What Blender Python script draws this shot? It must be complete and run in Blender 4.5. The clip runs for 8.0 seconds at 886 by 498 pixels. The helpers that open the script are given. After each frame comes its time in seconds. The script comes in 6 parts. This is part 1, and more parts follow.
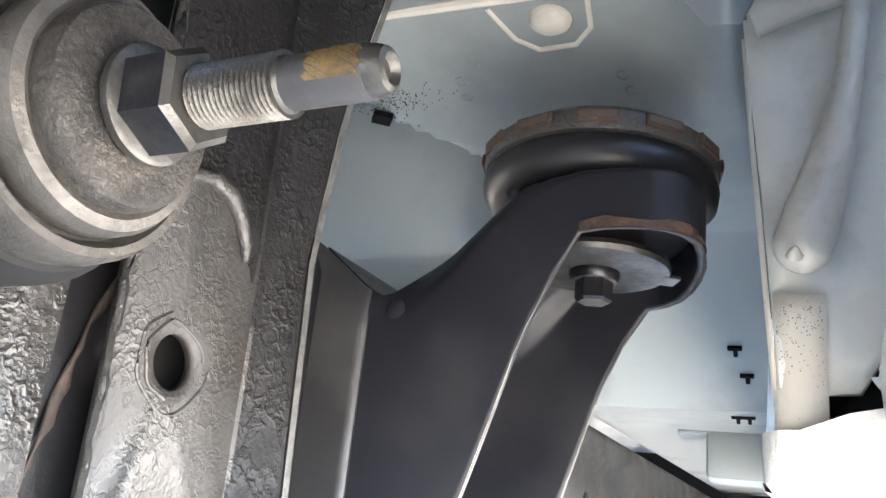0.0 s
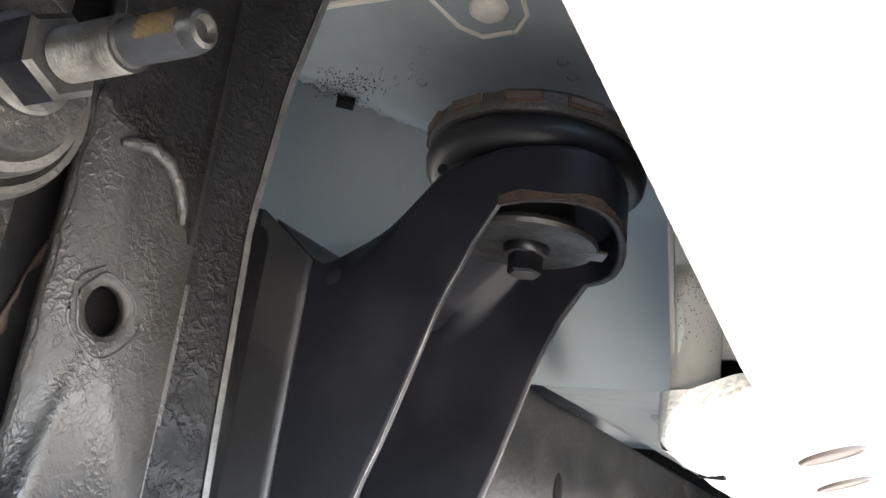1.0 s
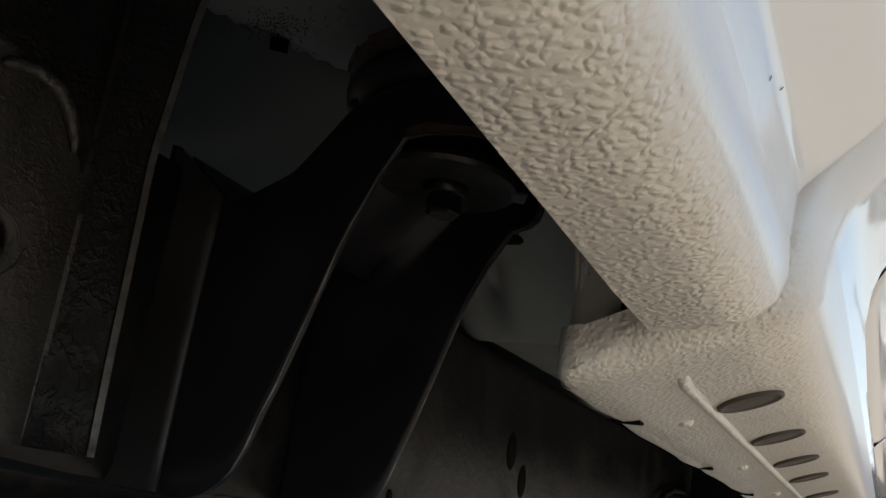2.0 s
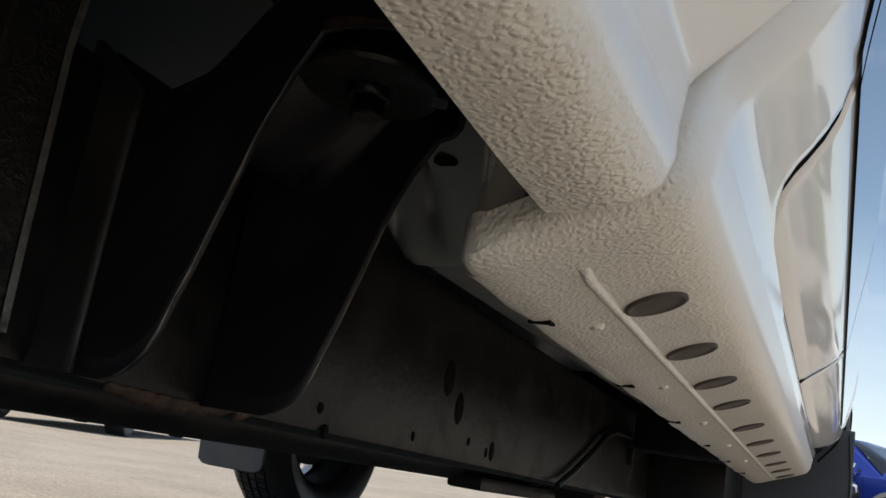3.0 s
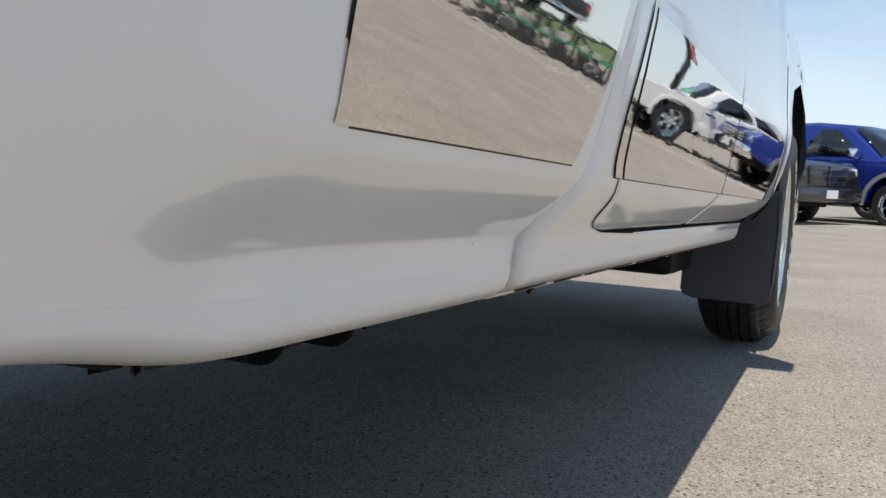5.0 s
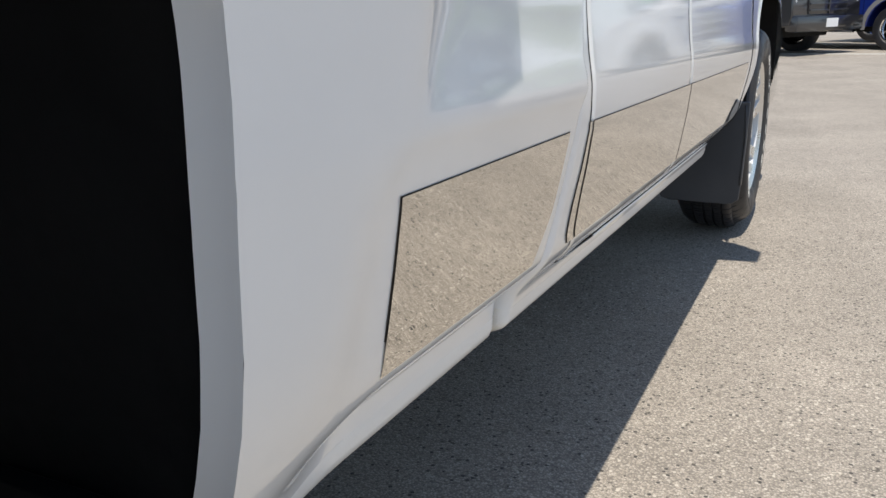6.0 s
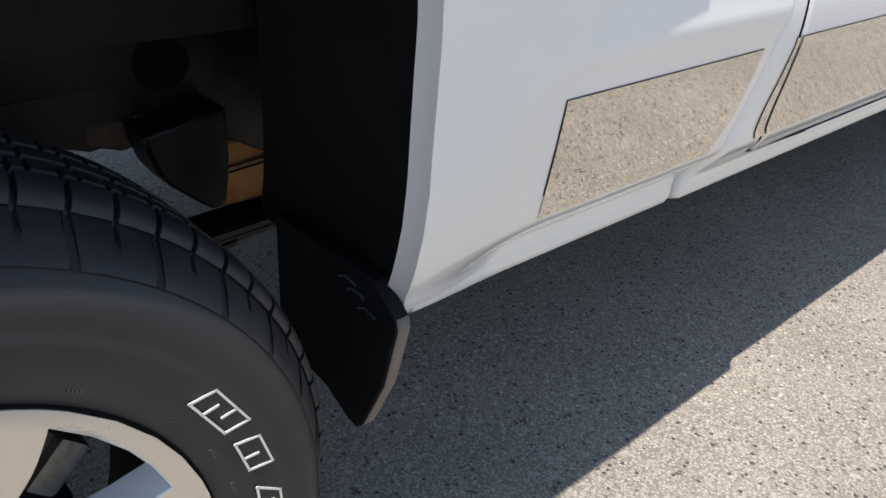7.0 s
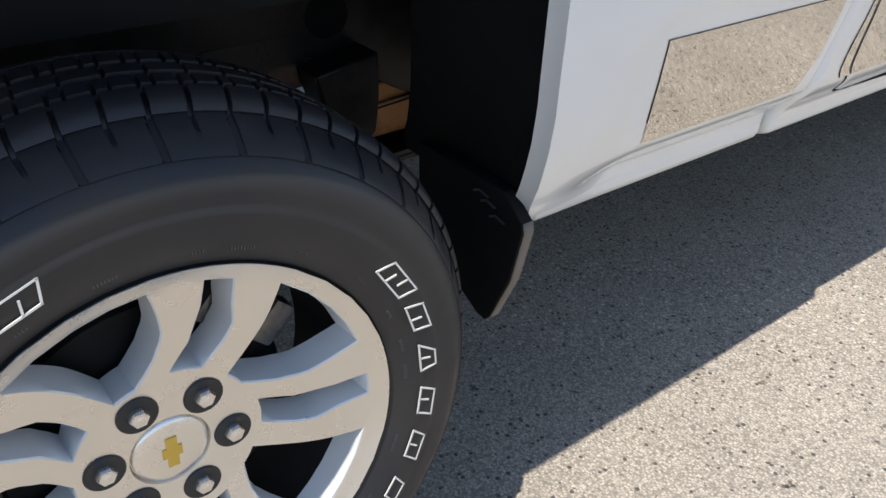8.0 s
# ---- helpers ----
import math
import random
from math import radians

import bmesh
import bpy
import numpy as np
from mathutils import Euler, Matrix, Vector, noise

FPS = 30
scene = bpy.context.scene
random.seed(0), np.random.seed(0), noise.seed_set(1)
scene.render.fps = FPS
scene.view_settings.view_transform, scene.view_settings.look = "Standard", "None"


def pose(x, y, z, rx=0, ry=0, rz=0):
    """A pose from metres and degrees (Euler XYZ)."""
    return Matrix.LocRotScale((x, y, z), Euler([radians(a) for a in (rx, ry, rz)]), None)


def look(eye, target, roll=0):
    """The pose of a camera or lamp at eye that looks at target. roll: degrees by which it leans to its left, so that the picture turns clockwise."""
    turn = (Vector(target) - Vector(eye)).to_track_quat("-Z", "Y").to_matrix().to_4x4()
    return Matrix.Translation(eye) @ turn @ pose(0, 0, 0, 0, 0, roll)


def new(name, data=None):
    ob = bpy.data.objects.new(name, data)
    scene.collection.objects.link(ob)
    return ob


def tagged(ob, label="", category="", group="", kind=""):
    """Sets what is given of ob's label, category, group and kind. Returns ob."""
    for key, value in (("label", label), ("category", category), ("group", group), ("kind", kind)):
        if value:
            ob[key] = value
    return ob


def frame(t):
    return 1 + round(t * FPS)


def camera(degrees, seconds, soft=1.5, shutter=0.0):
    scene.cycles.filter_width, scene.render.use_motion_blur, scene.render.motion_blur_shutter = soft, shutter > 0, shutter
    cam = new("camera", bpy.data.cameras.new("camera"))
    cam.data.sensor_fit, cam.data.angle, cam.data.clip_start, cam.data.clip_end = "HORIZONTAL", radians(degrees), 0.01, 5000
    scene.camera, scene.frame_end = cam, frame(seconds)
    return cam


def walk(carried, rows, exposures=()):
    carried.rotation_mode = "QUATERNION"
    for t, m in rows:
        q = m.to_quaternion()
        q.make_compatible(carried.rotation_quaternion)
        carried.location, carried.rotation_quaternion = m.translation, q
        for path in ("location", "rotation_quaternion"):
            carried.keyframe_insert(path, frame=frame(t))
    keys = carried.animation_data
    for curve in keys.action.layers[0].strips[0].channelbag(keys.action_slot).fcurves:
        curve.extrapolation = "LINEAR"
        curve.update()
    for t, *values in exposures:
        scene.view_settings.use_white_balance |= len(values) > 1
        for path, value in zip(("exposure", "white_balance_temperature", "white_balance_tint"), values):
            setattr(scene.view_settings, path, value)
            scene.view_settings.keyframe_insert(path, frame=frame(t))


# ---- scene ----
cam = camera(55.73, 8.0)
PATH = [
    (0, (-0.2019, 0.7125, 0.3758), (-1.0714, 2.4111, 0.9748), 6.21),
    (0.5, (-0.1742, 0.7089, 0.3720), (-1.0696, 2.3942, 0.9702), 6.84),
    (1, (-0.1422, 0.7153, 0.3585), (-1.0758, 2.3825, 0.9492), 7.85),
    (1.2, (-0.1323, 0.7210, 0.3562), (-1.0799, 2.3833, 0.9384), 8.74),
    (2.3, (-0.0968, 0.7630, 0.3390), (-1.0257, 2.4554, 0.8615), 8.42),
    (2.5, (-0.0928, 0.7671, 0.3310), (-0.9997, 2.4738, 0.8455), 8.64),
    (3, (-0.0725, 0.7650, 0.3153), (-0.9440, 2.5044, 0.7791), 9.25),
    (3.5, (-0.0477, 0.7537, 0.3066), (-0.9148, 2.5060, 0.7277), 9.25),
    (4, (-0.0066, 0.7042, 0.3328), (-0.8721, 2.4921, 0.5661), 8.29),
    (4.5, (0.0667, 0.5652, 0.4213), (-0.8316, 2.3504, 0.4989), 7.06),
    (4.7, (0.1023, 0.4839, 0.4685), (-0.7890, 2.2734, 0.4129), 5.51),
    (5.8, (0.2156, 0.1712, 0.7883), (-0.5835, 1.9498, 0.3436), -2.62),
    (6, (0.2497, 0.1484, 0.8577), (-0.5850, 1.8744, 0.2883), -0.96),
    (6.5, (0.3697, 0.0678, 0.9641), (-0.7004, 1.5606, 0.1726), 3.07),
    (7, (0.4689, 0.0093, 1.0096), (-0.7672, 1.2248, 0.0123), 3.79),
    (7.5, (0.5092, -0.0559, 1.0435), (-0.7859, 1.0367, -0.0191), 2.16),
    (8, (0.5877, -0.1614, 1.0590), (-0.7394, 0.8694, -0.0256), 0.80),
]
walk(cam, [(t, look(eye, target, roll)) for t, eye, target, roll in PATH],
     exposures=[(0, 5.60, 6250, 10), (0.5, 5.65, 6250, 10), (0.9, 4.98, 6250, 10), (1.2, 3.4, 6400, 10), (2.3, 0.35, 7250, 10), (3.5, 0.3, 6950, 10), (4.0, 0.32, 6800, 10), (4.7, 0.15, 6650, 10), (5.8, 0.28, 6750, 10), (8.0, 0.6, 6650, 10)])

# ---------- light ----------
SUN_DIR = Vector((0.085, -0.38, 1.0)).normalized()
world = bpy.data.worlds.new("sky")
scene.world = world
world.use_nodes = True
wn, wl = world.node_tree.nodes, world.node_tree.links
wn.clear()
w_out = wn.new("ShaderNodeOutputWorld")
w_bg = wn.new("ShaderNodeBackground")
w_sky = wn.new("ShaderNodeTexSky")
w_sky.sky_type = "NISHITA"
w_sky.sun_disc = False
w_sky.sun_elevation = math.asin(SUN_DIR.z)
w_sky.sun_rotation = math.atan2(SUN_DIR.x, SUN_DIR.y)
w_sky.air_density, w_sky.dust_density, w_sky.ozone_density = 1.1, 0.12, 1.6
w_tc = wn.new("ShaderNodeTexCoord")
w_map = wn.new("ShaderNodeMapping")
w_map.inputs["Scale"].default_value = (2.2, 1.3, 7.0)
w_map.inputs["Rotation"].default_value = (0.25, 0.35, 0.4)
w_noise = wn.new("ShaderNodeTexNoise")
w_noise.inputs["Scale"].default_value, w_noise.inputs["Detail"].default_value = 1.3, 6.0
w_ramp = wn.new("ShaderNodeValToRGB")
w_ramp.color_ramp.elements[0].position, w_ramp.color_ramp.elements[1].position = 0.46, 0.78
w_ramp.color_ramp.elements[1].color = (0.30, 0.30, 0.30, 1)
w_mix = wn.new("ShaderNodeMixRGB")
w_mix.inputs[2].default_value = (9.0, 9.4, 10.0, 1)
wl.new(w_tc.outputs["Generated"], w_map.inputs["Vector"])
wl.new(w_map.outputs[0], w_noise.inputs["Vector"])
wl.new(w_noise.outputs["Fac"], w_ramp.inputs[0])
wl.new(w_ramp.outputs[0], w_mix.inputs[0])
wl.new(w_sky.outputs[0], w_mix.inputs[1])
w_sep = wn.new("ShaderNodeSeparateXYZ")
wl.new(w_tc.outputs["Generated"], w_sep.inputs[0])
w_low = wn.new("ShaderNodeValToRGB")
w_low.color_ramp.elements[0].position, w_low.color_ramp.elements[0].color = 0.0, (0.8, 0.8, 0.8, 1)
w_low.color_ramp.elements[1].position, w_low.color_ramp.elements[1].color = 0.3, (0, 0, 0, 1)
w_haze = wn.new("ShaderNodeMixRGB")
w_haze.inputs[2].default_value = (5.2, 6.4, 8.0, 1)
wl.new(w_sep.outputs[2], w_low.inputs[0])
wl.new(w_low.outputs[0], w_haze.inputs[0])
wl.new(w_mix.outputs[0], w_haze.inputs[1])
wl.new(w_haze.outputs[0], w_bg.inputs["Color"])
w_bg.inputs["Strength"].default_value = 0.12
wl.new(w_bg.outputs[0], w_out.inputs[0])

sun = new("sun", bpy.data.lights.new("sun", "SUN"))
sun.data.energy, sun.data.angle, sun.data.color = 4.2, radians(0.53), (1.0, 0.95, 0.87)
sun.matrix_world = look(SUN_DIR * 60, (0, 0, 0))


# ---------- materials ----------
def material(name, color, rough=0.5, metal=0.0, coat=0.0, coat_rough=0.03, spec=0.5):
    m = bpy.data.materials.new(name)
    m.use_nodes = True
    b = m.node_tree.nodes["Principled BSDF"]
    b.inputs["Base Color"].default_value = (*color, 1)
    b.inputs["Roughness"].default_value = rough
    b.inputs["Metallic"].default_value = metal
    b.inputs["Coat Weight"].default_value = coat
    b.inputs["Coat Roughness"].default_value = coat_rough
    b.inputs["Specular IOR Level"].default_value = spec
    return m


def coords(m, scale=(1, 1, 1)):
    n, l = m.node_tree.nodes, m.node_tree.links
    tc, mp = n.new("ShaderNodeTexCoord"), n.new("ShaderNodeMapping")
    mp.inputs["Scale"].default_value = scale
    l.new(tc.outputs["Object"], mp.inputs[0])
    return mp.outputs[0]


def tex_noise(m, vec, scale, detail=4.0, rough=0.55):
    t = m.node_tree.nodes.new("ShaderNodeTexNoise")
    t.inputs["Scale"].default_value, t.inputs["Detail"].default_value, t.inputs["Roughness"].default_value = scale, detail, rough
    m.node_tree.links.new(vec, t.inputs["Vector"])
    return t.outputs["Fac"]


def ramp(m, fac, stops):
    r = m.node_tree.nodes.new("ShaderNodeValToRGB")
    e = r.color_ramp.elements
    while len(e) < len(stops):
        e.new(0.5)
    for k, (p, c) in enumerate(stops):
        e[k].position = p
        e[k].color = (c, c, c, 1) if isinstance(c, (int, float)) else (*c, 1)
    m.node_tree.links.new(fac, r.inputs[0])
    return r.outputs[0]


def mix(m, fac, a, b, kind="MIX"):
    x = m.node_tree.nodes.new("ShaderNodeMixRGB")
    x.blend_type = kind
    for k, v in enumerate((fac, a, b)):
        if isinstance(v, (int, float)):
            x.inputs[k].default_value = v if k == 0 else (v, v, v, 1)
        elif isinstance(v, tuple):
            x.inputs[k].default_value = (*v, 1)
        else:
            m.node_tree.links.new(v, x.inputs[k])
    return x.outputs[0]


def bump(m, height, strength, dist, prev=None):
    b = m.node_tree.nodes.new("ShaderNodeBump")
    b.inputs["Strength"].default_value, b.inputs["Distance"].default_value = strength, dist
    m.node_tree.links.new(height, b.inputs["Height"])
    if prev is not None:
        m.node_tree.links.new(prev, b.inputs["Normal"])
    return b.outputs[0]


def put(m, name, out):
    m.node_tree.links.new(out, m.node_tree.nodes["Principled BSDF"].inputs[name])


def white_paint():
    m = material("white_paint", (0.78, 0.78, 0.775), 0.32, coat=1.0)
    v = coords(m)
    put(m, "Base Color", ramp(m, tex_noise(m, v, 3.0, 6), [(0.3, (0.75, 0.75, 0.745)), (0.7, (0.80, 0.80, 0.795))]))
    put(m, "Coat Normal", bump(m, tex_noise(m, v, 260, 2), 0.036, 0.001))
    return m


def chip_guard(name="chip_guard_paint", color=(0.76, 0.718, 0.645), size=325.0, strength=0.7, fade=(-0.152, -0.136)):
    """Rough stone-guard coat under the body colour; its warm tint holds ground bounce."""
    m = material(name, color, 0.4, coat=0.6, coat_rough=0.15)
    v = coords(m)
    n = m.node_tree.nodes
    warp = mix(m, 0.004, v, tex_noise(m, v, 140, 2))
    cell = n.new("ShaderNodeTexVoronoi")
    cell.feature = "SMOOTH_F1"
    cell.inputs["Scale"].default_value, cell.inputs["Smoothness"].default_value = size, 0.35
    m.node_tree.links.new(warp, cell.inputs["Vector"])
    pebble = ramp(m, cell.outputs["Distance"], [(0.1, 1.0), (0.62, 0.0)])
    worm = ramp(m, tex_noise(m, warp, size * 0.9, 1.0, 0.4), [(0.36, 0.0), (0.62, 1.0)])
    h = mix(m, 0.25, pebble, worm)
    patchy = ramp(m, tex_noise(m, v, 14, 3), [(0.3, 0.55), (0.7, 1.0)])
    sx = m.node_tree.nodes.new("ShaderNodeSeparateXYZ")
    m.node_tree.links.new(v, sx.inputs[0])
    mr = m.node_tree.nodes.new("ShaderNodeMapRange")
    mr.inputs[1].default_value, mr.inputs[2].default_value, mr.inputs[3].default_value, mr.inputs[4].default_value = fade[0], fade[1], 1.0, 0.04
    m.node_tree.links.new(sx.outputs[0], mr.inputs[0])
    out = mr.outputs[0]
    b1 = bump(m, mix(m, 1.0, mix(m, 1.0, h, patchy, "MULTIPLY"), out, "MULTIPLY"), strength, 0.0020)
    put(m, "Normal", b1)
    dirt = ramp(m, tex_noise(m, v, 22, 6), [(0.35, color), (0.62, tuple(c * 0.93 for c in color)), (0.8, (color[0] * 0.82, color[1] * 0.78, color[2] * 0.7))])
    # warm bounce light put into the colour inwards, plain white paint outwards
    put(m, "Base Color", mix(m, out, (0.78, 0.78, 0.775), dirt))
    return m


def dirty_metal(name, color, dirt_color, rust=0.0, rough=0.6, scale=30.0, relief=0.5, amount=0.5, metal=0.0, depth=0.0025, flakes=0.0):
    m = material(name, color, rough, metal)
    v = coords(m)
    a = ramp(m, tex_noise(m, v, scale, 8, 0.65), [(amount - 0.12, 0.0), (amount + 0.15, 1.0)])
    col = mix(m, a, color, dirt_color)
    if rust > 0:
        r = ramp(m, tex_noise(m, v, scale * 0.35, 7, 0.7), [(1 - rust, 0.0), (1 - rust + 0.08, 1.0)])
        col = mix(m, r, col, (0.22, 0.075, 0.025))
    put(m, "Base Color", col)
    put(m, "Roughness", ramp(m, a, [(0.0, rough * 0.75), (1.0, min(1.0, rough * 1.35))]))
    h = mix(m, 0.5, tex_noise(m, v, scale * 8, 5, 0.6), tex_noise(m, v, scale * 1.6, 6, 0.7))
    if flakes:
        crust = ramp(m, tex_noise(m, v, flakes, 7, 0.62), [(0.47, 0.0), (0.5, 0.55), (0.56, 0.62), (0.6, 1.0)])
        h = mix(m, 0.17, h, crust)
    put(m, "Normal", bump(m, h, relief, depth))
    return m


def crusted(name, dark, dusty, fine=300.0, coarse=42.0, depth=0.0012, rough=0.36):
    """Old wax and road dirt: smooth in places, wrinkled and cracked in others."""
    m = material(name, dark, rough)
    v = coords(m)
    warp = mix(m, 0.006, v, tex_noise(m, v, 60, 3))
    ridge = ramp(m, tex_noise(m, warp, fine * 0.55, 2.5, 0.5), [(0.40, 0.0), (0.5, 1.0), (0.60, 0.0)])
    grit = ramp(m, tex_noise(m, v, fine * 1.3, 2, 0.5), [(0.35, 0.0), (0.65, 1.0)])
    patch = ramp(m, tex_noise(m, v, coarse, 5, 0.62), [(0.44, 0.0), (0.54, 1.0)])
    cracks = ramp(m, tex_noise(m, warp, coarse * 0.8, 6, 0.6), [(0.485, 1.0), (0.5, 0.0), (0.515, 1.0)])
    h = mix(m, 0.3, mix(m, 1.0, ridge, patch, "MULTIPLY"), grit)
    h = mix(m, 0.35, h, cracks)
    put(m, "Normal", bump(m, h, 0.6, depth))
    tint = ramp(m, tex_noise(m, v, 11, 6, 0.6), [(0.34, 0.0), (0.66, 1.0)])
    col = mix(m, tint, dark, dusty)
    col = mix(m, mix(m, 1.0, patch, ridge, "MULTIPLY"), col, tuple(c * 0.75 for c in dusty))
    pits = ramp(m, tex_noise(m, v, fine * 0.45, 4, 0.6), [(0.27, 1.0), (0.33, 0.0)])
    col = mix(m, pits, col, tuple(c * 0.4 for c in dark))
    put(m, "Base Color", col)
    put(m, "Roughness", ramp(m, patch, [(0.0, rough + 0.16), (1.0, rough - 0.04)]))
    return m


def asphalt():
    m = material("lot_asphalt", (0.3, 0.28, 0.25), 0.85, spec=0.35)
    v = coords(m)
    n = m.node_tree.nodes
    vo = n.new("ShaderNodeTexVoronoi")
    vo.inputs["Scale"].default_value = 230.0
    m.node_tree.links.new(v, vo.inputs["Vector"])
    vo2 = n.new("ShaderNodeTexVoronoi")
    vo2.inputs["Scale"].default_value = 90.0
    m.node_tree.links.new(v, vo2.inputs["Vector"])
    sep = n.new("ShaderNodeSeparateColor")
    m.node_tree.links.new(vo.outputs["Color"], sep.inputs[0])
    stones = ramp(m, sep.outputs[0], [(0.0, (0.10, 0.09, 0.08)), (0.18, (0.26, 0.235, 0.20)), (0.6, (0.42, 0.37, 0.31)), (0.9, (0.55, 0.495, 0.425)), (1.0, (0.60, 0.55, 0.48))])
    gaps = ramp(m, vo.outputs["Distance"], [(0.35, 0.0), (0.75, 0.8)])
    c = mix(m, gaps, mix(m, 0.35, stones, (0.37, 0.33, 0.28)), (0.19, 0.17, 0.148))
    sep2 = n.new("ShaderNodeSeparateColor")
    m.node_tree.links.new(vo2.outputs["Color"], sep2.inputs[0])
    chip = mix(m, 1.0, ramp(m, sep2.outputs[1], [(0.86, 0.0), (0.9, 1.0)]), ramp(m, vo2.outputs["Distance"], [(0.3, 1.0), (0.42, 0.0)]), "MULTIPLY")
    c = mix(m, chip, c, (0.075, 0.07, 0.065))
    pale = mix(m, 1.0, ramp(m, sep2.outputs[2], [(0.9, 0.0), (0.94, 1.0)]), ramp(m, vo2.outputs["Distance"], [(0.25, 1.0), (0.4, 0.0)]), "MULTIPLY")
    c = mix(m, pale, c, (0.55, 0.50, 0.43))
    stain = ramp(m, tex_noise(m, v, 1.3, 9, 0.65), [(0.3, 0.82), (0.7, 1.12)])
    c = mix(m, 1.0, c, stain, "MULTIPLY")
    spots = ramp(m, tex_noise(m, v, 55, 2), [(0.28, 0.42), (0.34, 1.0)])
    c = mix(m, 1.0, c, spots, "MULTIPLY")
    put(m, "Base Color", c)
    h = mix(m, 0.5, ramp(m, vo.outputs["Distance"], [(0.0, 1.0), (0.7, 0.0)]), ramp(m, vo2.outputs["Distance"], [(0.0, 1.0), (0.7, 0.0)]))
    put(m, "Normal", bump(m, h, 0.55, 0.004))
    return m


def mirror_trim():
    m = material("polished_steel", (0.69, 0.67, 0.63), 0.045, metal=1.0)
    v = coords(m, (1, .28, 2.0))
    fine = tex_noise(m, coords(m, (1, .22, 1.6)), 210, 2, 0.5)
    put(m, "Normal", bump(m, fine, 0.004, 0.0012, bump(m, tex_noise(m, v, 46, 2.5, 0.5), 0.019, 0.004)))
    put(m, "Roughness", ramp(m, tex_noise(m, v, 9, 5), [(0.3, 0.014), (0.7, 0.032)]))
    return m


def rubber(name, color=(0.028, 0.028, 0.029), dust=(0.10, 0.085, 0.07), amount=0.6, rough=0.55):
    m = material(name, color, rough)
    v = coords(m)
    a = ramp(m, tex_noise(m, v, 7, 7), [(amount - 0.2, 0.0), (amount + 0.25, 0.55)])
    put(m, "Base Color", mix(m, a, color, dust))
    put(m, "Roughness", ramp(m, tex_noise(m, v, 14, 5), [(0.3, rough - 0.12), (0.7, rough + 0.15)]))
    put(m, "Normal", bump(m, tex_noise(m, v, 420, 3), 0.12, 0.001))
    return m


def brushed(name, color, rough, metal=1.0, fine=320):
    m = material(name, color, rough, metal)
    v = coords(m)
    put(m, "Roughness", ramp(m, tex_noise(m, v, 12, 6), [(0.3, max(0.02, rough - 0.1)), (0.7, rough + 0.12)]))
    put(m, "Normal", bump(m, tex_noise(m, v, fine, 2), 0.06, 0.0006))
    return m


def car_paint(name, color, rough=0.3, metal=0.4):
    m = material(name, color, rough, metal, coat=1.0)
    v = coords(m)
    put(m, "Base Color", ramp(m, tex_noise(m, v, 2.0, 4), [(0.3, tuple(c * 0.92 for c in color)), (0.7, tuple(min(1, c * 1.06) for c in color))]))
    return m


M_WHITE = white_paint()
M_GUARD = chip_guard()
M_GUARDFINE = chip_guard("fine_chip_guard_paint", (0.77, 0.728, 0.655), 340.0, 0.5, (-0.146, -0.128))
M_PRIMER = dirty_metal("pale_primed_sheet_metal", (0.2148, 0.2329, 0.2329), (0.1681, 0.1779, 0.1738), rough=0.42, scale=9, relief=0.12, amount=0.62)
M_SEALER = dirty_metal("pale_seam_sealer", (0.50, 0.465, 0.40), (0.33, 0.295, 0.235), rough=0.45, scale=26, relief=0.3, amount=0.66)
M_FRAME = dirty_metal("black_waxed_frame", (0.0057, 0.0057, 0.0061), (0.0197, 0.0180, 0.0164), rust=0.07, rough=0.5, scale=16, relief=0.45, amount=0.6)
M_HANGER = crusted("dusty_waxed_bracket", (0.0205, 0.0195, 0.0182), (0.0410, 0.0379, 0.0341), 300.0, 34.0, 0.0012, 0.44)
M_CRUST = crusted("black_dirt_crust", (0.0082, 0.0078, 0.0078), (0.0213, 0.0197, 0.0180), 240.0, 60.0, 0.0022, 0.33)
M_SHADEWAX = crusted("shade_blackened_wax", (0.0034, 0.0034, 0.0041), (0.0086, 0.0080, 0.0075), 260.0, 44.0, 0.0016, 0.52)
M_DARKRUST = dirty_metal("dark_rust", (0.034, 0.0175, 0.0105), (0.018, 0.014, 0.012), rough=0.8, scale=55, relief=0.6, amount=0.48)
M_SHANK = dirty_metal("dull_grey_shank", (0.0410, 0.0410, 0.0435), (0.0230, 0.0221, 0.0221), rough=0.5, scale=45, relief=0.2, amount=0.55, metal=0.3)
M_PLATE = dirty_metal("pale_primed_plate", (0.60, 0.59, 0.54), (0.44, 0.41, 0.35), rough=0.45, scale=14, relief=0.12, amount=0.64)
M_BASE = dirty_metal("grey_scuffed_base_plate", (0.0230, 0.0225, 0.0230), (0.0377, 0.0361, 0.0344), rough=0.55, scale=30, relief=0.3, amount=0.55)
M_ARM = dirty_metal("black_painted_bracket", (0.0115, 0.0119, 0.0149), (0.0238, 0.0234, 0.0258), rough=0.5, scale=12, relief=0.16, amount=0.62)
M_RUST = dirty_metal("rusty_edge", (0.075, 0.034, 0.016), (0.04, 0.03, 0.024), rough=0.8, scale=70, relief=0.7, amount=0.5)
M_LIP = dirty_metal("rusty_lip_steel", (0.060, 0.027, 0.013), (0.022, 0.017, 0.015), rough=0.8, scale=60, relief=0.7, amount=0.47)
M_BARE = dirty_metal("worn_bare_edge", (0.15, 0.147, 0.14), (0.05, 0.048, 0.045), rough=0.45, scale=60, relief=0.5, amount=0.52, metal=0.5)
M_STEEL = dirty_metal("dull_zinc_steel", (0.1394, 0.1353, 0.1271), (0.0574, 0.0541, 0.0492), rough=0.42, scale=40, relief=0.25, amount=0.58, metal=0.75)
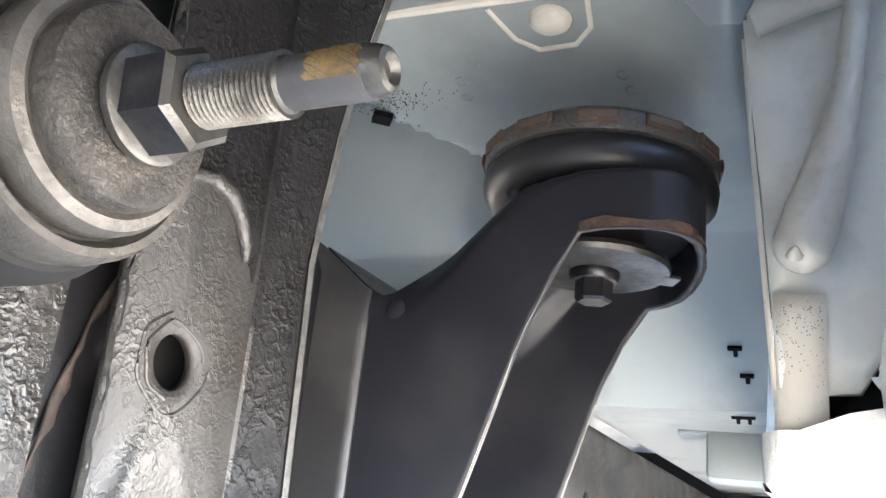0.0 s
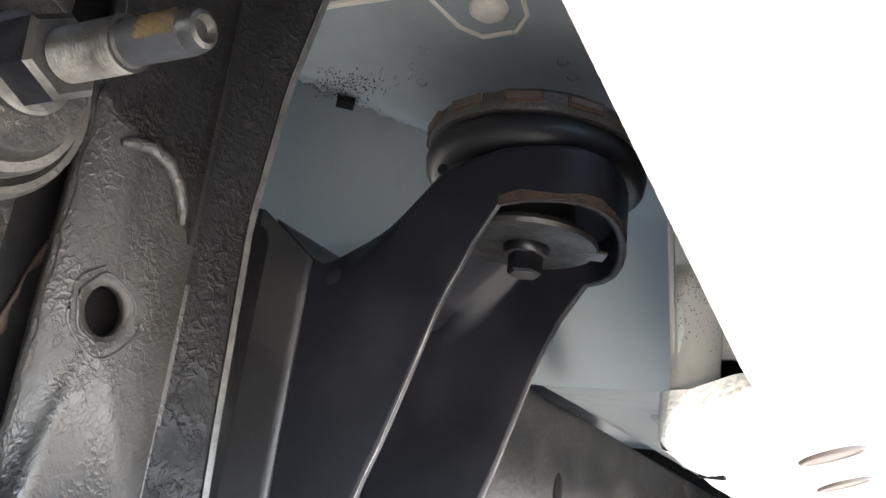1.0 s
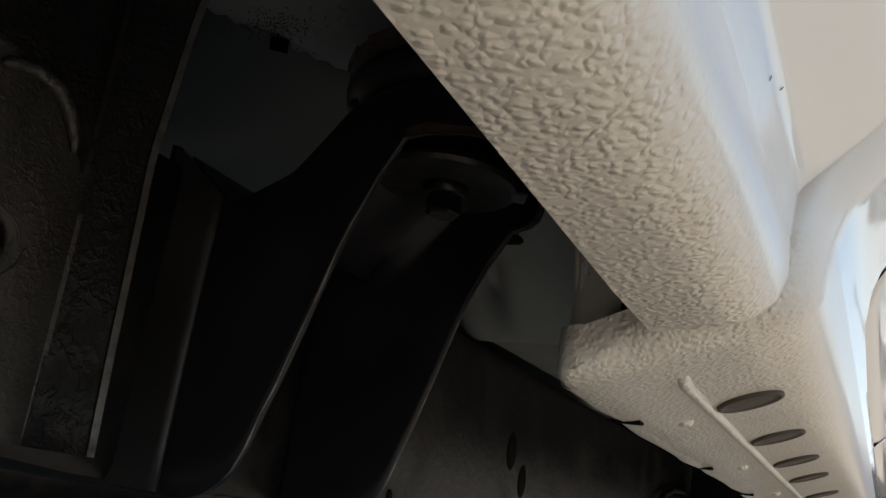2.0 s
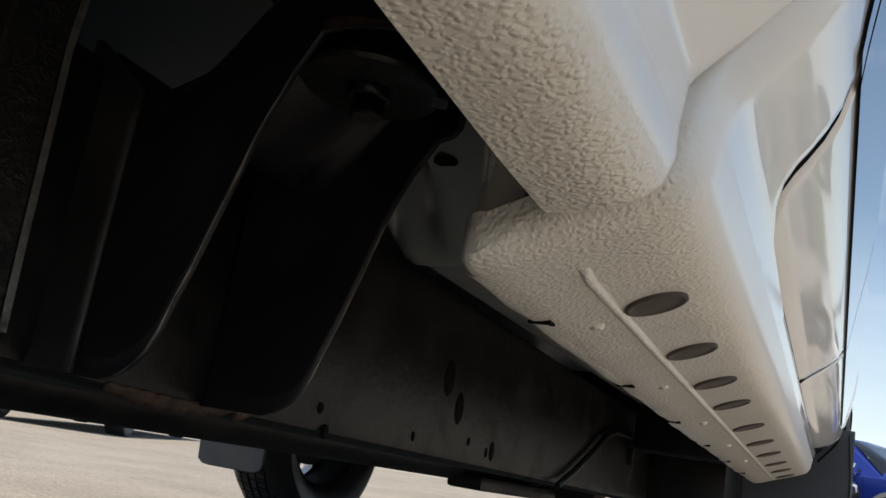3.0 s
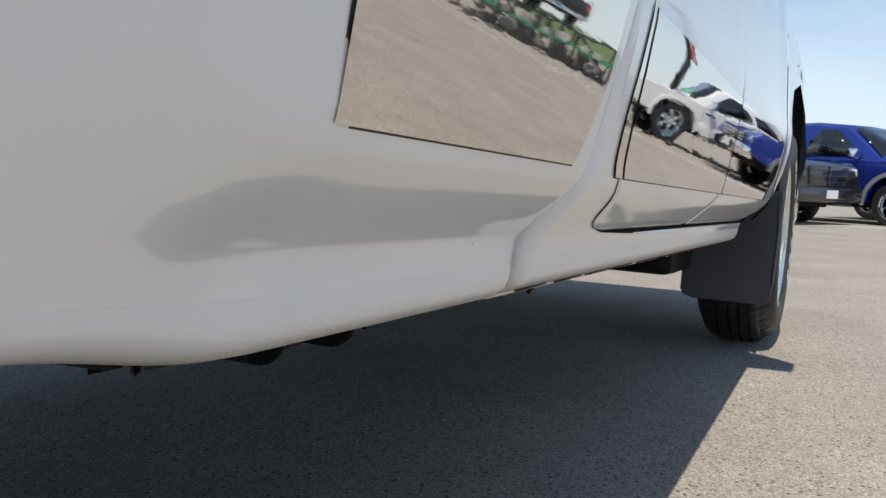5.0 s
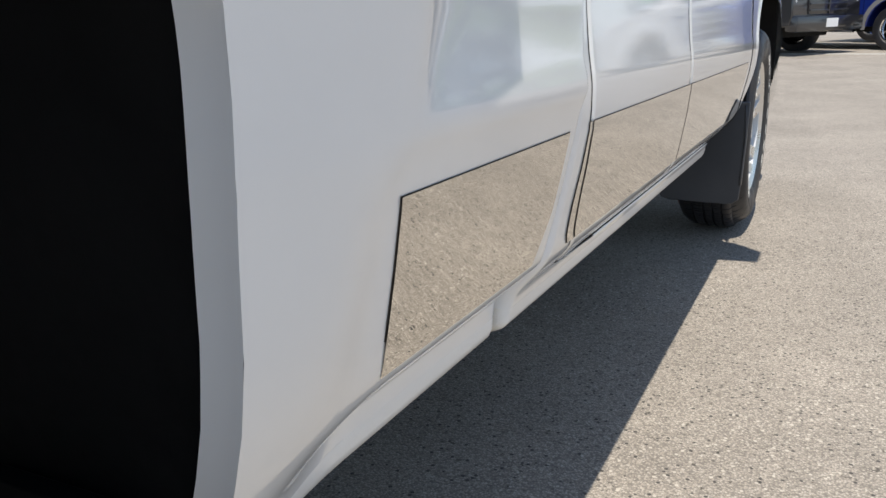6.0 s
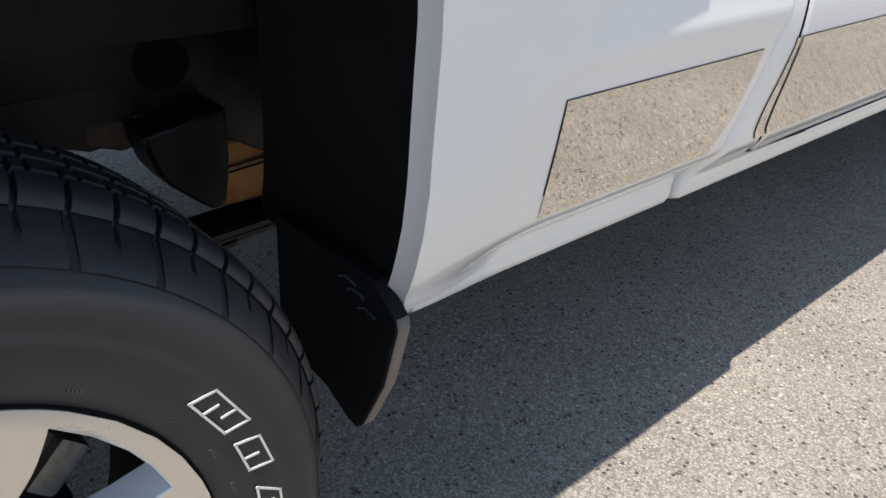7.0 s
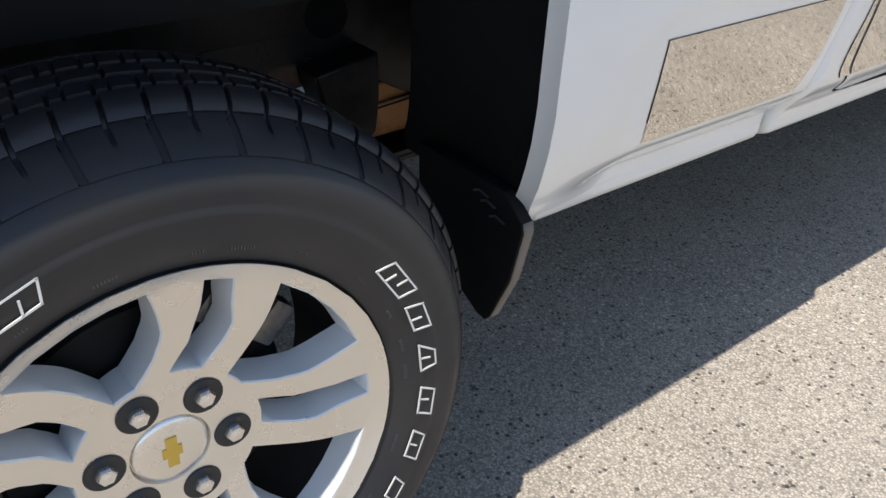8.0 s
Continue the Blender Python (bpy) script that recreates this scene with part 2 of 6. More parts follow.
M_GRITTY = dirty_metal("gritty_grey_steel", (0.0361, 0.0320, 0.0271), (0.0090, 0.0080, 0.0070), rust=0.12, rough=0.5, scale=60, relief=0.9, amount=0.5, metal=0.25, depth=0.003, flakes=420)
M_BOLT = dirty_metal("dark_plated_bolt", (0.0205, 0.0205, 0.0246), (0.0574, 0.0558, 0.0541), rough=0.4, scale=45, relief=0.15, amount=0.62, metal=0.7)
M_GOLD = dirty_metal("yellow_thread_lock", (0.1558, 0.1025, 0.0344), (0.0492, 0.0344, 0.0180), rough=0.5, scale=110, relief=0.6, amount=0.5, metal=0.3)
M_EYE = dirty_metal("worn_eye_steel", (0.0541, 0.0500, 0.0443), (0.0148, 0.0135, 0.0119), rough=0.5, scale=60, relief=0.4, amount=0.55, metal=0.3)
M_WAXSHADE = material("black_wax_and_gap_shade", (0.006, 0.006, 0.0065), 0.8, spec=0.15)
M_INK = material("faint_ink", (0.19, 0.20, 0.20), 0.6)
M_THREAD = dirty_metal("thread_steel", (0.0697, 0.0681, 0.0640), (0.0287, 0.0271, 0.0246), rough=0.4, scale=60, relief=0.2, amount=0.5, metal=0.7)
M_ORANGE = dirty_metal("orange_rust", (0.30, 0.13, 0.03), (0.09, 0.045, 0.02), rough=0.8, scale=22, relief=0.4, amount=0.62)
M_RUBBER = rubber("mount_rubber", (0.0098, 0.0098, 0.0111), (0.0295, 0.0271, 0.0262), 0.62, 0.36)
M_TYRE = rubber("tyre_rubber", (0.0155, 0.0167, 0.0208), (0.043, 0.036, 0.030), 0.58, 0.47)
M_TYRE.node_tree.nodes["Principled BSDF"].inputs["Specular IOR Level"].default_value = 0.42
M_LINER = rubber("black_liner_plastic", (0.006, 0.006, 0.0065), (0.014, 0.013, 0.012), 0.66, 0.7)
M_FLAP = rubber("grey_black_mud_flap", (0.046, 0.050, 0.058), (0.090, 0.090, 0.092), 0.62, 0.42)
M_FLAPEDGE = rubber("dusty_flap_edge", (0.14, 0.12, 0.10), (0.26, 0.22, 0.18), 0.5, 0.7)
M_LETTER = material("white_tyre_lettering", (0.72, 0.71, 0.68), 0.6)
M_TRIM = mirror_trim()
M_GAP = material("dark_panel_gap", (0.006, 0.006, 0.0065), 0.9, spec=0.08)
M_TAPE = rubber("dark_brown_tape", (0.040, 0.033, 0.028), (0.07, 0.058, 0.048), 0.55, 0.7)
M_PLUG = rubber("brown_black_plug", (0.055, 0.042, 0.036), (0.09, 0.07, 0.058), 0.6, 0.6)
M_MACHINED = brushed("machined_alloy", (0.76, 0.745, 0.72), 0.30)
M_SILVER = brushed("silver_painted_alloy", (0.66, 0.68, 0.70), 0.34, 0.2)
M_CHROME = material("chrome", (0.78, 0.78, 0.78), 0.06, 1.0)
M_EMBLEM = material("gold_emblem", (0.62, 0.40, 0.05), 0.35, 0.3, coat=0.6)
M_BLACKPIT = material("black_lug_pocket", (0.018, 0.018, 0.019), 0.5)
M_GLASS = material("dark_window_glass", (0.012, 0.014, 0.016), 0.03, 0.0, spec=0.8)
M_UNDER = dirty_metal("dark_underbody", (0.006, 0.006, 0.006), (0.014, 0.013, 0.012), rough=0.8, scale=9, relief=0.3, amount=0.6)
M_RAILRUST = dirty_metal("rusted_spring_steel", (0.20, 0.10, 0.05), (0.05, 0.04, 0.035), rough=0.75, scale=24, relief=0.4, amount=0.52)
M_ASPHALT = asphalt()
M_BLUE = car_paint("deep_blue_metallic", (0.012, 0.035, 0.26))
M_BLACK = car_paint("black_car_paint", (0.012, 0.012, 0.014), 0.3, 0.0)
M_GREYCAR = car_paint("grey_lower_cladding", (0.22, 0.22, 0.22), 0.5, 0.0)
M_RED = material("red_lens", (0.5, 0.02, 0.02), 0.2, coat=1.0)
M_LAMP = material("clear_headlamp", (0.75, 0.75, 0.76), 0.1, 0.3, coat=1.0)
M_LINE = dirty_metal("worn_white_line_paint", (0.70, 0.69, 0.65), (0.45, 0.42, 0.37), rough=0.8, scale=20, relief=0.2, amount=0.6)
M_GREEN = material("green_painted_steel", (0.03, 0.30, 0.17), 0.5)
M_ROCK = dirty_metal("grey_landscape_rock", (0.33, 0.31, 0.28), (0.18, 0.17, 0.15), rough=0.9, scale=6, relief=0.6)
M_FLAGRED = material("red_flag_cloth", (0.55, 0.03, 0.04), 0.8)
M_FLAGWHITE = material("white_flag_cloth", (0.75, 0.75, 0.75), 0.8)
M_LEAF = dirty_metal("green_leaves", (0.055, 0.10, 0.025), (0.09, 0.13, 0.035), rough=0.7, scale=3, relief=0.2)
M_BARK = dirty_metal("brown_bark", (0.11, 0.08, 0.055), (0.06, 0.045, 0.03), rough=0.9, scale=20, relief=0.6)
M_GRASS = dirty_metal("roadside_grass", (0.07, 0.13, 0.03), (0.13, 0.17, 0.05), rough=0.9, scale=3, relief=0.3)
M_STICKER = material("yellow_green_sticker", (0.08, 0.62, 0.18), 0.5)


for dull in (M_FRAME, M_UNDER, M_LINER, M_ARM, M_SHADEWAX, M_WAXSHADE):
    dull.node_tree.nodes["Principled BSDF"].inputs["Specular IOR Level"].default_value = 0.22


# ---------- building helpers ----------
SPOT = {}


def thing(name, loc, label, category, group="", kind=""):
    ob = new(name)
    ob.location = loc
    SPOT[ob.name] = Matrix.Translation(loc)
    return tagged(ob, label, category, group, kind)


def finish(bm, sharp=38.0):
    bmesh.ops.recalc_face_normals(bm, faces=bm.faces)
    for f in bm.faces:
        f.smooth = True
    for e in bm.edges:
        if len(e.link_faces) == 2 and e.calc_face_angle(0.0) > radians(sharp):
            e.smooth = False


def part(name, bm, mats, parent=None, label="", sharp=38.0, thick=0.0, soften=0.0, front=None):
    """One mesh object under a thing or part; front: the way an open sheet's outside looks."""
    finish(bm, sharp)
    if front is not None and sum((f.normal.dot(Vector(front)) * f.calc_area() for f in bm.faces)) < 0:
        bmesh.ops.reverse_faces(bm, faces=bm.faces)
    me = bpy.data.meshes.new(name)
    bm.to_mesh(me)
    bm.free()
    for m in mats if isinstance(mats, (list, tuple)) else (mats,):
        me.materials.append(m)
    ob = new(name, me)
    if parent is not None:
        ob.parent = parent
        ob.matrix_parent_inverse = SPOT.get(parent.name, Matrix()).inverted()
    if label:
        ob["label"] = label
    if thick:
        s = ob.modifiers.new("thickness", "SOLIDIFY")
        s.thickness, s.offset = thick, -1.0
    if soften:
        b = ob.modifiers.new("soft_edges", "BEVEL")
        b.width, b.segments, b.limit_method, b.angle_limit = soften, 2, "ANGLE", radians(40)
    return ob


def again(ob, parent, m, label=""):
    """Another part on the same mesh."""
    o = new(ob.name.split(".")[0], ob.data)
    o.parent = parent
    o.matrix_parent_inverse = SPOT.get(parent.name, Matrix()).inverted()
    o.matrix_basis = m
    if label:
        o["label"] = label
    return o


def smooth(a, b, t):
    t = min(1.0, max(0.0, (t - a) / (b - a)))
    return t * t * (3 - 2 * t)


def table(t, rows):
    """Straight interpolation in a short table."""
    if t <= rows[0][0]:
        return rows[0][1]
    for (a, va), (b, vb) in zip(rows, rows[1:]):
        if t <= b:
            return va + (vb - va) * (t - a) / (b - a)
    return rows[-1][1]


def grid(fn, us, vs, bm=None, mat=0):
    bm = bm or bmesh.new()
    g = [[bm.verts.new(fn(u, v)) for v in vs] for u in us]
    for i in range(len(us) - 1):
        for j in range(len(vs) - 1):
            f = bm.faces.new((g[i][j], g[i + 1][j], g[i + 1][j + 1], g[i][j + 1]))
            f.material_index = mat
    return bm


def steps(a, b, n):
    return [a + (b - a) * k / n for k in range(n + 1)]


def lathe(profile, segs=32, bm=None, mat=0, axis="x", origin=(0, 0, 0), wobble=None):
    """Profile rows (radius, along)."""
    bm = bm or bmesh.new()
    rings = []
    for k in range(segs):
        a = 2 * math.pi * k / segs
        ring = []
        for j, (r, h) in enumerate(profile):
            if wobble:
                r = wobble(k, j, r)
            c, s = r * math.cos(a), r * math.sin(a)
            p = {"x": (h, c, s), "y": (c, h, s), "z": (c, s, h)}[axis]
            ring.append(bm.verts.new((p[0] + origin[0], p[1] + origin[1], p[2] + origin[2])))
        rings.append(ring)
    for k in range(segs):
        a, b = rings[k], rings[(k + 1) % segs]
        for j in range(len(profile) - 1):
            f = bm.faces.new((a[j], b[j], b[j + 1], a[j + 1]))
            f.material_index = mat
    bmesh.ops.remove_doubles(bm, verts=bm.verts, dist=1e-6)
    return bm


def block(size, m=None, bm=None, mat=0, bevel=0.0):
    bm = bm or bmesh.new()
    made = bmesh.ops.create_cube(bm, size=1.0)["verts"]
    bmesh.ops.scale(bm, vec=size, verts=made)
    faces = {f for v in made for f in v.link_faces}
    for f in faces:
        f.material_index = mat
    if bevel:
        edges = list({e for v in made for e in v.link_edges})
        out = bmesh.ops.bevel(bm, geom=edges, offset=bevel, segments=2, profile=0.6, affect="EDGES")
        made = list({v for f in out["faces"] for v in f.verts} | {v for v in made if v.is_valid})
        faces = {f for v in made for f in v.link_faces}
        for f in faces:
            f.material_index = mat
    if m is not None:
        bmesh.ops.transform(bm, matrix=m, verts=made)
    return bm


def prism(poly, y0, y1, bm=None, mat=0, plane="xz"):
    """A polygon pushed along the axis across its plane."""
    bm = bm or bmesh.new()
    put3 = {"xz": lambda a, b, c: (a, c, b), "yz": lambda a, b, c: (c, a, b), "xy": lambda a, b, c: (a, b, c)}[plane]
    lo = [bm.verts.new(put3(a, b, y0)) for a, b in poly]
    hi = [bm.verts.new(put3(a, b, y1)) for a, b in poly]
    n = len(poly)
    fs = [bm.faces.new(lo), bm.faces.new(hi[::-1])]
    for k in range(n):
        fs.append(bm.faces.new((lo[k], hi[k], hi[(k + 1) % n], lo[(k + 1) % n])))
    for f in fs:
        f.material_index = mat
    return bm


def tube(points, radius, segs=10, bm=None, mat=0):
    bm = bm or bmesh.new()
    pts = [Vector(p) for p in points]
    rings = []
    for k, p in enumerate(pts):
        d = (pts[min(k + 1, len(pts) - 1)] - pts[max(k - 1, 0)]).normalized()
        q = d.to_track_quat("Z", "Y")
        r = radius(k / (len(pts) - 1)) if callable(radius) else radius
        rings.append([bm.verts.new(p + q @ Vector((r * math.cos(2 * math.pi * s / segs), r * math.sin(2 * math.pi * s / segs), 0))) for s in range(segs)])
    for a, b in zip(rings, rings[1:]):
        for s in range(segs):
            f = bm.faces.new((a[s], a[(s + 1) % segs], b[(s + 1) % segs], b[s]))
            f.material_index = mat
    for r, w in ((rings[0], -1), (rings[-1], 1)):
        f = bm.faces.new(r)
        f.material_index = mat
    return bm


def hexagon(center, across, height, axis="x", bm=None, mat=0, turn=0.0):
    bm = bm or bmesh.new()
    r = across / math.sqrt(3)
    lo, hi, top = [], [], []
    for k in range(6):
        a = math.radians(60 * k) + turn
        for lst, rr, h in ((lo, r, 0), (hi, r, height * 0.88), (top, r * 0.86, height)):
            c, s = rr * math.cos(a), rr * math.sin(a)
            p = {"x": (h, c, s), "y": (c, h, s), "z": (c, s, h)}[axis]
            lst.append(bm.verts.new(Vector(p) + Vector(center)))
    for k in range(6):
        n = (k + 1) % 6
        for a, b in ((lo, hi), (hi, top)):
            bm.faces.new((a[k], a[n], b[n], b[k])).material_index = mat
    bm.faces.new(top).material_index = mat
    bm.faces.new(lo[::-1]).material_index = mat
    return bm


RAKE = 0.028


def rake(bm):
    """The truck stands a little nose down."""
    for v in bm.verts:
        v.co.z -= RAKE * (v.co.y - 1.1)
    return bm


MID = -1.03


def mirrored(bm):
    for v in bm.verts:
        v.co.x = 2 * MID - v.co.x
    return bm


# ---------- the lot ----------
def ground_z(x, y):
    """The lot falls gently away from the rear wheel, forwards and across."""
    return .010 * x - .0075 * y


def settle(bm):
    """Lays a mesh made on the level onto the sloping lot."""
    for v in bm.verts:
        v.co.z += ground_z(v.co.x, v.co.y)
    return bm


def build_ground():
    bm = grid(lambda u, v: (u, v, ground_z(u, v)), [-600, -60, -12, -4, 0, 4, 12, 60, 600], [-600, -60, -12, -4, 0, 4, 8, 14, 60, 600])
    tagged(part("ground", bm, M_ASPHALT), "sunlit beige-grey asphalt parking lot with pale aggregate", "ground", kind="structure")


build_ground()

# ---------- the white pickup: body sides ----------
truck = thing("pickup_truck", (MID, 1.5, 0), "white crew-cab pickup truck with polished steel lower trim", "pickup truck")

LEDGE = [(-.190, .421), (-.168, .4225), (-.152, .427), (-.143, .435), (-.1392, .4450), (-.1380, .4590), (-.1362, .4800), (-.1345, .4842), (-.1310, .4880), (-.113, .5040), (-.095, .5210), (-.0805, .5355), (-.0752, .5428),
         (-.070, .558), (-.059, .60), (-.047, .65), (-.036, .70), (-.031, .728), (-.0248, .746), (-.0212, .757), (-.0222, .770), (-.0280, .795), (-.0298, .84), (-.0312, .90), (-.035, .97), (-.040, 1.03), (-.046, 1.08), (-.054, 1.14), (-.07, 1.22), (-.09, 1.27), (-.12, 1.275)]
PLAIN = [(-.150, .452), (-.132, .453), (-.118, .456), (-.109, .461), (-.104, .467), (-.0995, .475), (-.095, .484), (-.091, .493), (-.087, .502), (-.081, .512), (-.076, .523), (-.070, .535), (-.066, .545),
         (-.060, .560), (-.046, .60), (-.035, .65), (-.029, .70), (-.0255, .728), (-.023, .746), (-.022, .757), (-.021, .770), (-.0195, .795), (-.0165, .84), (-.010, .90), (-.002, .97), (.004, 1.03), (.002, 1.08), (-.015, 1.14), (-.045, 1.22), (-.08, 1.27), (-.12, 1.275)]


def side_x(z):
    return table(z, [(b, a) for a, b in LEDGE[4:]])


def bed_raw(k, y):
    z = PLAIN[k][1]
    shift = .37 * (z - .759) if z > .74 else -.007 - .024 * smooth(.74, .715, z)
    u = smooth(0.535, 0.735, abs(y)) if z < .60 else smooth(.655 + shift - .05 * smooth(.74, .70, z), .690 + shift, abs(y))
    x, z = (a + (b - a) * u for a, b in zip(PLAIN[k], LEDGE[k]))
    # inner edge runs slightly outwards towards the arch
    return (x + (.0095 * max(0.0, min(1.0, (1.04 - y) / .25)) if k == 0 and y > 0 else 0.0), z)


def rounded_end(raw, k, last, inset):
    """A section point moved inwards along the section's own normal."""
    x, z = raw(k)
    a, b = raw(max(0, k - 1)), raw(min(last, k + 1))
    dx, dz = b[0] - a[0], b[1] - a[1]
    L = math.hypot(dx, dz) or 1.0
    return (x - dz / L * inset, z + dx / L * inset)


def bed_point(k, y, far=1.109):
    r = .012 + .012 * smooth(.50, .44, PLAIN[k][1])
    if y <= far - r:
        return bed_raw(k, y)
    t = min(1.0, (y - far + r) / r)
    return rounded_end(lambda q: bed_raw(q, y), k, len(PLAIN) - 1, r * (1 - math.sqrt(max(0.0, 1 - t * t))))


def arch_y(z, half=0.4735, low=0.76, top=1.02):
    if z < low:
        return half - 0.06 * smooth(low, 0.40, z) * 0.3 + 0.0
    if z >= top:
        return 0.0
    return half * (1 - ((z - low) / (top - low)) ** 3.2) ** (1 / 2.6)


def arch_low(z):
    return table(z, [(.452, .534), (.47, .517), (.487, .509), (.51, .503), (.54, .498), (.58, .491), (.62, .4855), (.66, .482), (.70, .4785), (.76, .4735)])


def build_bed_side(flip):
    bm = bmesh.new()
    rows = range(len(LEDGE))
    for sgn, far in ((1, 1.109), (-1, 1.25)):
        def fn(k, v):
            y0 = arch_y(PLAIN[k][1])
            if PLAIN[k][1] < .76 and sgn > 0:
                y0 = arch_low(PLAIN[k][1])
            y = y0 + (far - y0) * v
            x, z = bed_point(k, y)
            return (x, sgn * y, z)
        grid(fn, rows, [0, .01, .03, .06, .1, .15, .2, .23, .26, .28, .3, .32, .34, .36, .39, .43, .5, .6, .7, .8, .9, .95, .962, .97, .977, .983, .988, .992, .995, .9975, .999, 1], bm)
        # folded edge at the cab end
        if sgn > 0:
            def fold(k, v):
                x, z = bed_point(k, 1.109)
                return (x - (.004 if k < 4 else .035) * v, 1.109, z + (.006 * v if k < 4 else 0))
            grid(fold, list(rows), [0, 1], bm)
    bmesh.ops.remove_doubles(bm, verts=bm.verts, dist=1e-5)
    rake(bm)
    if flip:
        mirrored(bm)
    ob = part("bed_side", bm, M_WHITE, truck, "white painted bed side with square wheel arch", sharp=50)
    # rough-coated underside and lower ledge
    bm = bmesh.new()
    def low(k, y):
        x, z = bed_point(k, y)
        n = 0.0012
        d = bed_raw(min(k + 1, 29), y), bed_raw(max(k - 1, 0), y)
        dx, dz = d[0][0] - d[1][0], d[0][1] - d[1][1]
        n *= 1.0 if k <= 4 else .02
        L = math.hypot(dx, dz)
        return (x + n * dz / L, y, z - n * dx / L)
    ENDS = steps(.53, 1.075, 24) + [1.08, 1.085, 1.089, 1.093, 1.0965, 1.0995, 1.1015, 1.1027]
    grid(low, range(0, 6), ENDS, bm)
    # hem up behind the inner edge and the square front end
    def hem(k, y):
        x, z = bed_point(0, y)
        return (x - 0.002 * k, y, z - 0.0012 + 0.03 * k)
    grid(hem, (0, 1), ENDS, bm)
    rake(bm)
    if flip:
        mirrored(bm)
    part("sill_coating", bm, M_GUARD, ob, "white pebbled stone-guard coating tinted with warm ground bounce")
    # arch lip
    bm = bmesh.new()
    path = []
    zs = [.462, .48, .50, .53, .56, .60] + steps(.64, 1.019, 20)
    for z in zs:
        y = arch_y(z) if z >= .76 else arch_low(z)
        k = max(i for i in range(len(PLAIN)) if PLAIN[i][1] <= z + 1e-6)
        x = table(z, [(b, a) for a, b in PLAIN[3:-1]])
        path.append((x, y, z))
    full = path + [(x, -y, z) for x, y, z in path[::-1]]
    def lip(i, j):
        x, y, z = full[i]
        back = (0, 0.009, 0.019, 0.028)[j]
        inw = (0, 0.0, 0.001, 0.003)[j]
        d = Vector((0, -y, max(0.0, .7 - z) - .1)).normalized()
        return (x - back, y - inw * (1 if y > 0 else -1) * min(1, abs(y) * 3), z - (0.004 * j if abs(y) < .25 else 0))
    grid(lip, range(len(full)), range(4), bm)
    rake(bm)
    if flip:
        mirrored(bm)
    part("arch_lip", bm, M_WHITE, ob, "folded white wheel-arch lip", sharp=60)
    # black liner inside the arch
    bm = bmesh.new()
    def liner(i, j):
        x, y, z = full[i]
        return (x - .026 - .258 * j / 6, y + (0.006 + .006 * math.sin(j * .7)) * (1 if y > 0 else -1), z + (0.012 if abs(y) < .3 else 0) + 0.006 * math.sin(i * 1.3 + j) * (0 < j))
    grid(liner, range(len(full)), range(7), bm)
    rake(bm)
    if flip:
        mirrored(bm)
    part("wheelhouse_liner", bm, M_LINER, truck, "matt black wheelhouse liner")
    # polished trim
    bm = bmesh.new()
    def trim(u, v):
        z = .550 + (.7095 - .550) * v
        y0 = .689 - .022 * v
        y1 = 1.052 + .026 * min(1.0, v * 2.5) - .006 * v
        y = y0 + (y1 - y0) * u
        return (side_x(z) + .0020 + .0003 * (1 - 2 * v), y, z)
    grid(trim, steps(0, 1, 24), steps(0, 1, 14), bm)
    rake(bm)
    if flip:
        mirrored(bm)
    t = part("steel_trim", bm, [M_TRIM], ob, "mirror-polished stainless lower trim panel")
    bm = bmesh.new()
    def under(u, v):
        x, y, z = trim(u, v)
        z += (v - .5) * .0020
        return (side_x(z) + .0006, y + (u - .5) * .0030, z)
    grid(under, steps(0, 1, 24), steps(0, 1, 14), bm)
    rake(bm)
    if flip:
        mirrored(bm)
    part("trim_backing", bm, M_TAPE, t, "dark tape edge behind the trim")
    return ob


for flip in (False, True):
    build_bed_side(flip)

def build_chips():
    rnd = random.Random(21)
    side = [o for o in truck.children if o.name.startswith("bed_side")][0]
    for k in range(2):
        y = rnd.uniform(1.00, 1.09)
        q = rnd.choice((4, 5, 6, 7))
        (x, z), (x2, z2) = bed_raw(q, y), bed_raw(q + 1, y)
        d = Vector((z2 - z, 0, -(x2 - x))).normalized()
        r = rnd.uniform(.0003, .0006)
        bm = bmesh.new()
        ring = [(1 + .35 * rnd.random()) for _ in range(7)]
        t, c = Vector((0, 1, 0)), Vector((x, y, z)) + d * .0004
        up = d.cross(t)
        bm.faces.new([bm.verts.new(c + (t * math.cos(a * .9) + up * math.sin(a * .9) * 1.6) * r * ring[a]) for a in range(7)])
        part("paint_chip", rake(bm), M_PLUG, side, "small dark stone chip")


build_chips()

SEAM_R = [(.479, 1.503), (.4815, 1.40), (.4838, 1.335), (.4875, 1.296), (.492, 1.272), (.498, 1.2585), (.505, 1.2525), (.515, 1.2495), (.527, 1.243), (.54, 1.2285), (.56, 1.213), (.60, 1.206), (.65, 1.200), (.71, 1.196), (.76, 1.192), (.82, 1.188), (.9, 1.184), (1.3, 1.174)]
CAB = [(-.120, .4745), (-.1185, .479), (-.1165, .484), (-.1126, .490), (-.1070, .497), (-.1001, .505), (-.0931, .513), (-.0856, .522), (-.0785, .532), (-.0725, .545), (-.0700, .558), (-.0618, .60), (-.0512, .65), (-.0430, .70), (-.0412, .728), (-.0408, .746), (-.0410, .757), (-.0422, .770), (-.0455, .795), (-.0490, .84), (-.0525, .90), (-.0570, .97), (-.0625, 1.03), (-.069, 1.08), (-.078, 1.14), (-.093, 1.19)]
FOOT = [(-.1430, .4318), (-.1362, .4350), (-.1308, .4398), (-.1278, .4450), (-.1264, .4482), (-.1228, .466)]


DOOR = [(-.1164, .4858)] + CAB[3:]


def skin(z):
    return table(z, [(b, a) for a, b in CAB])


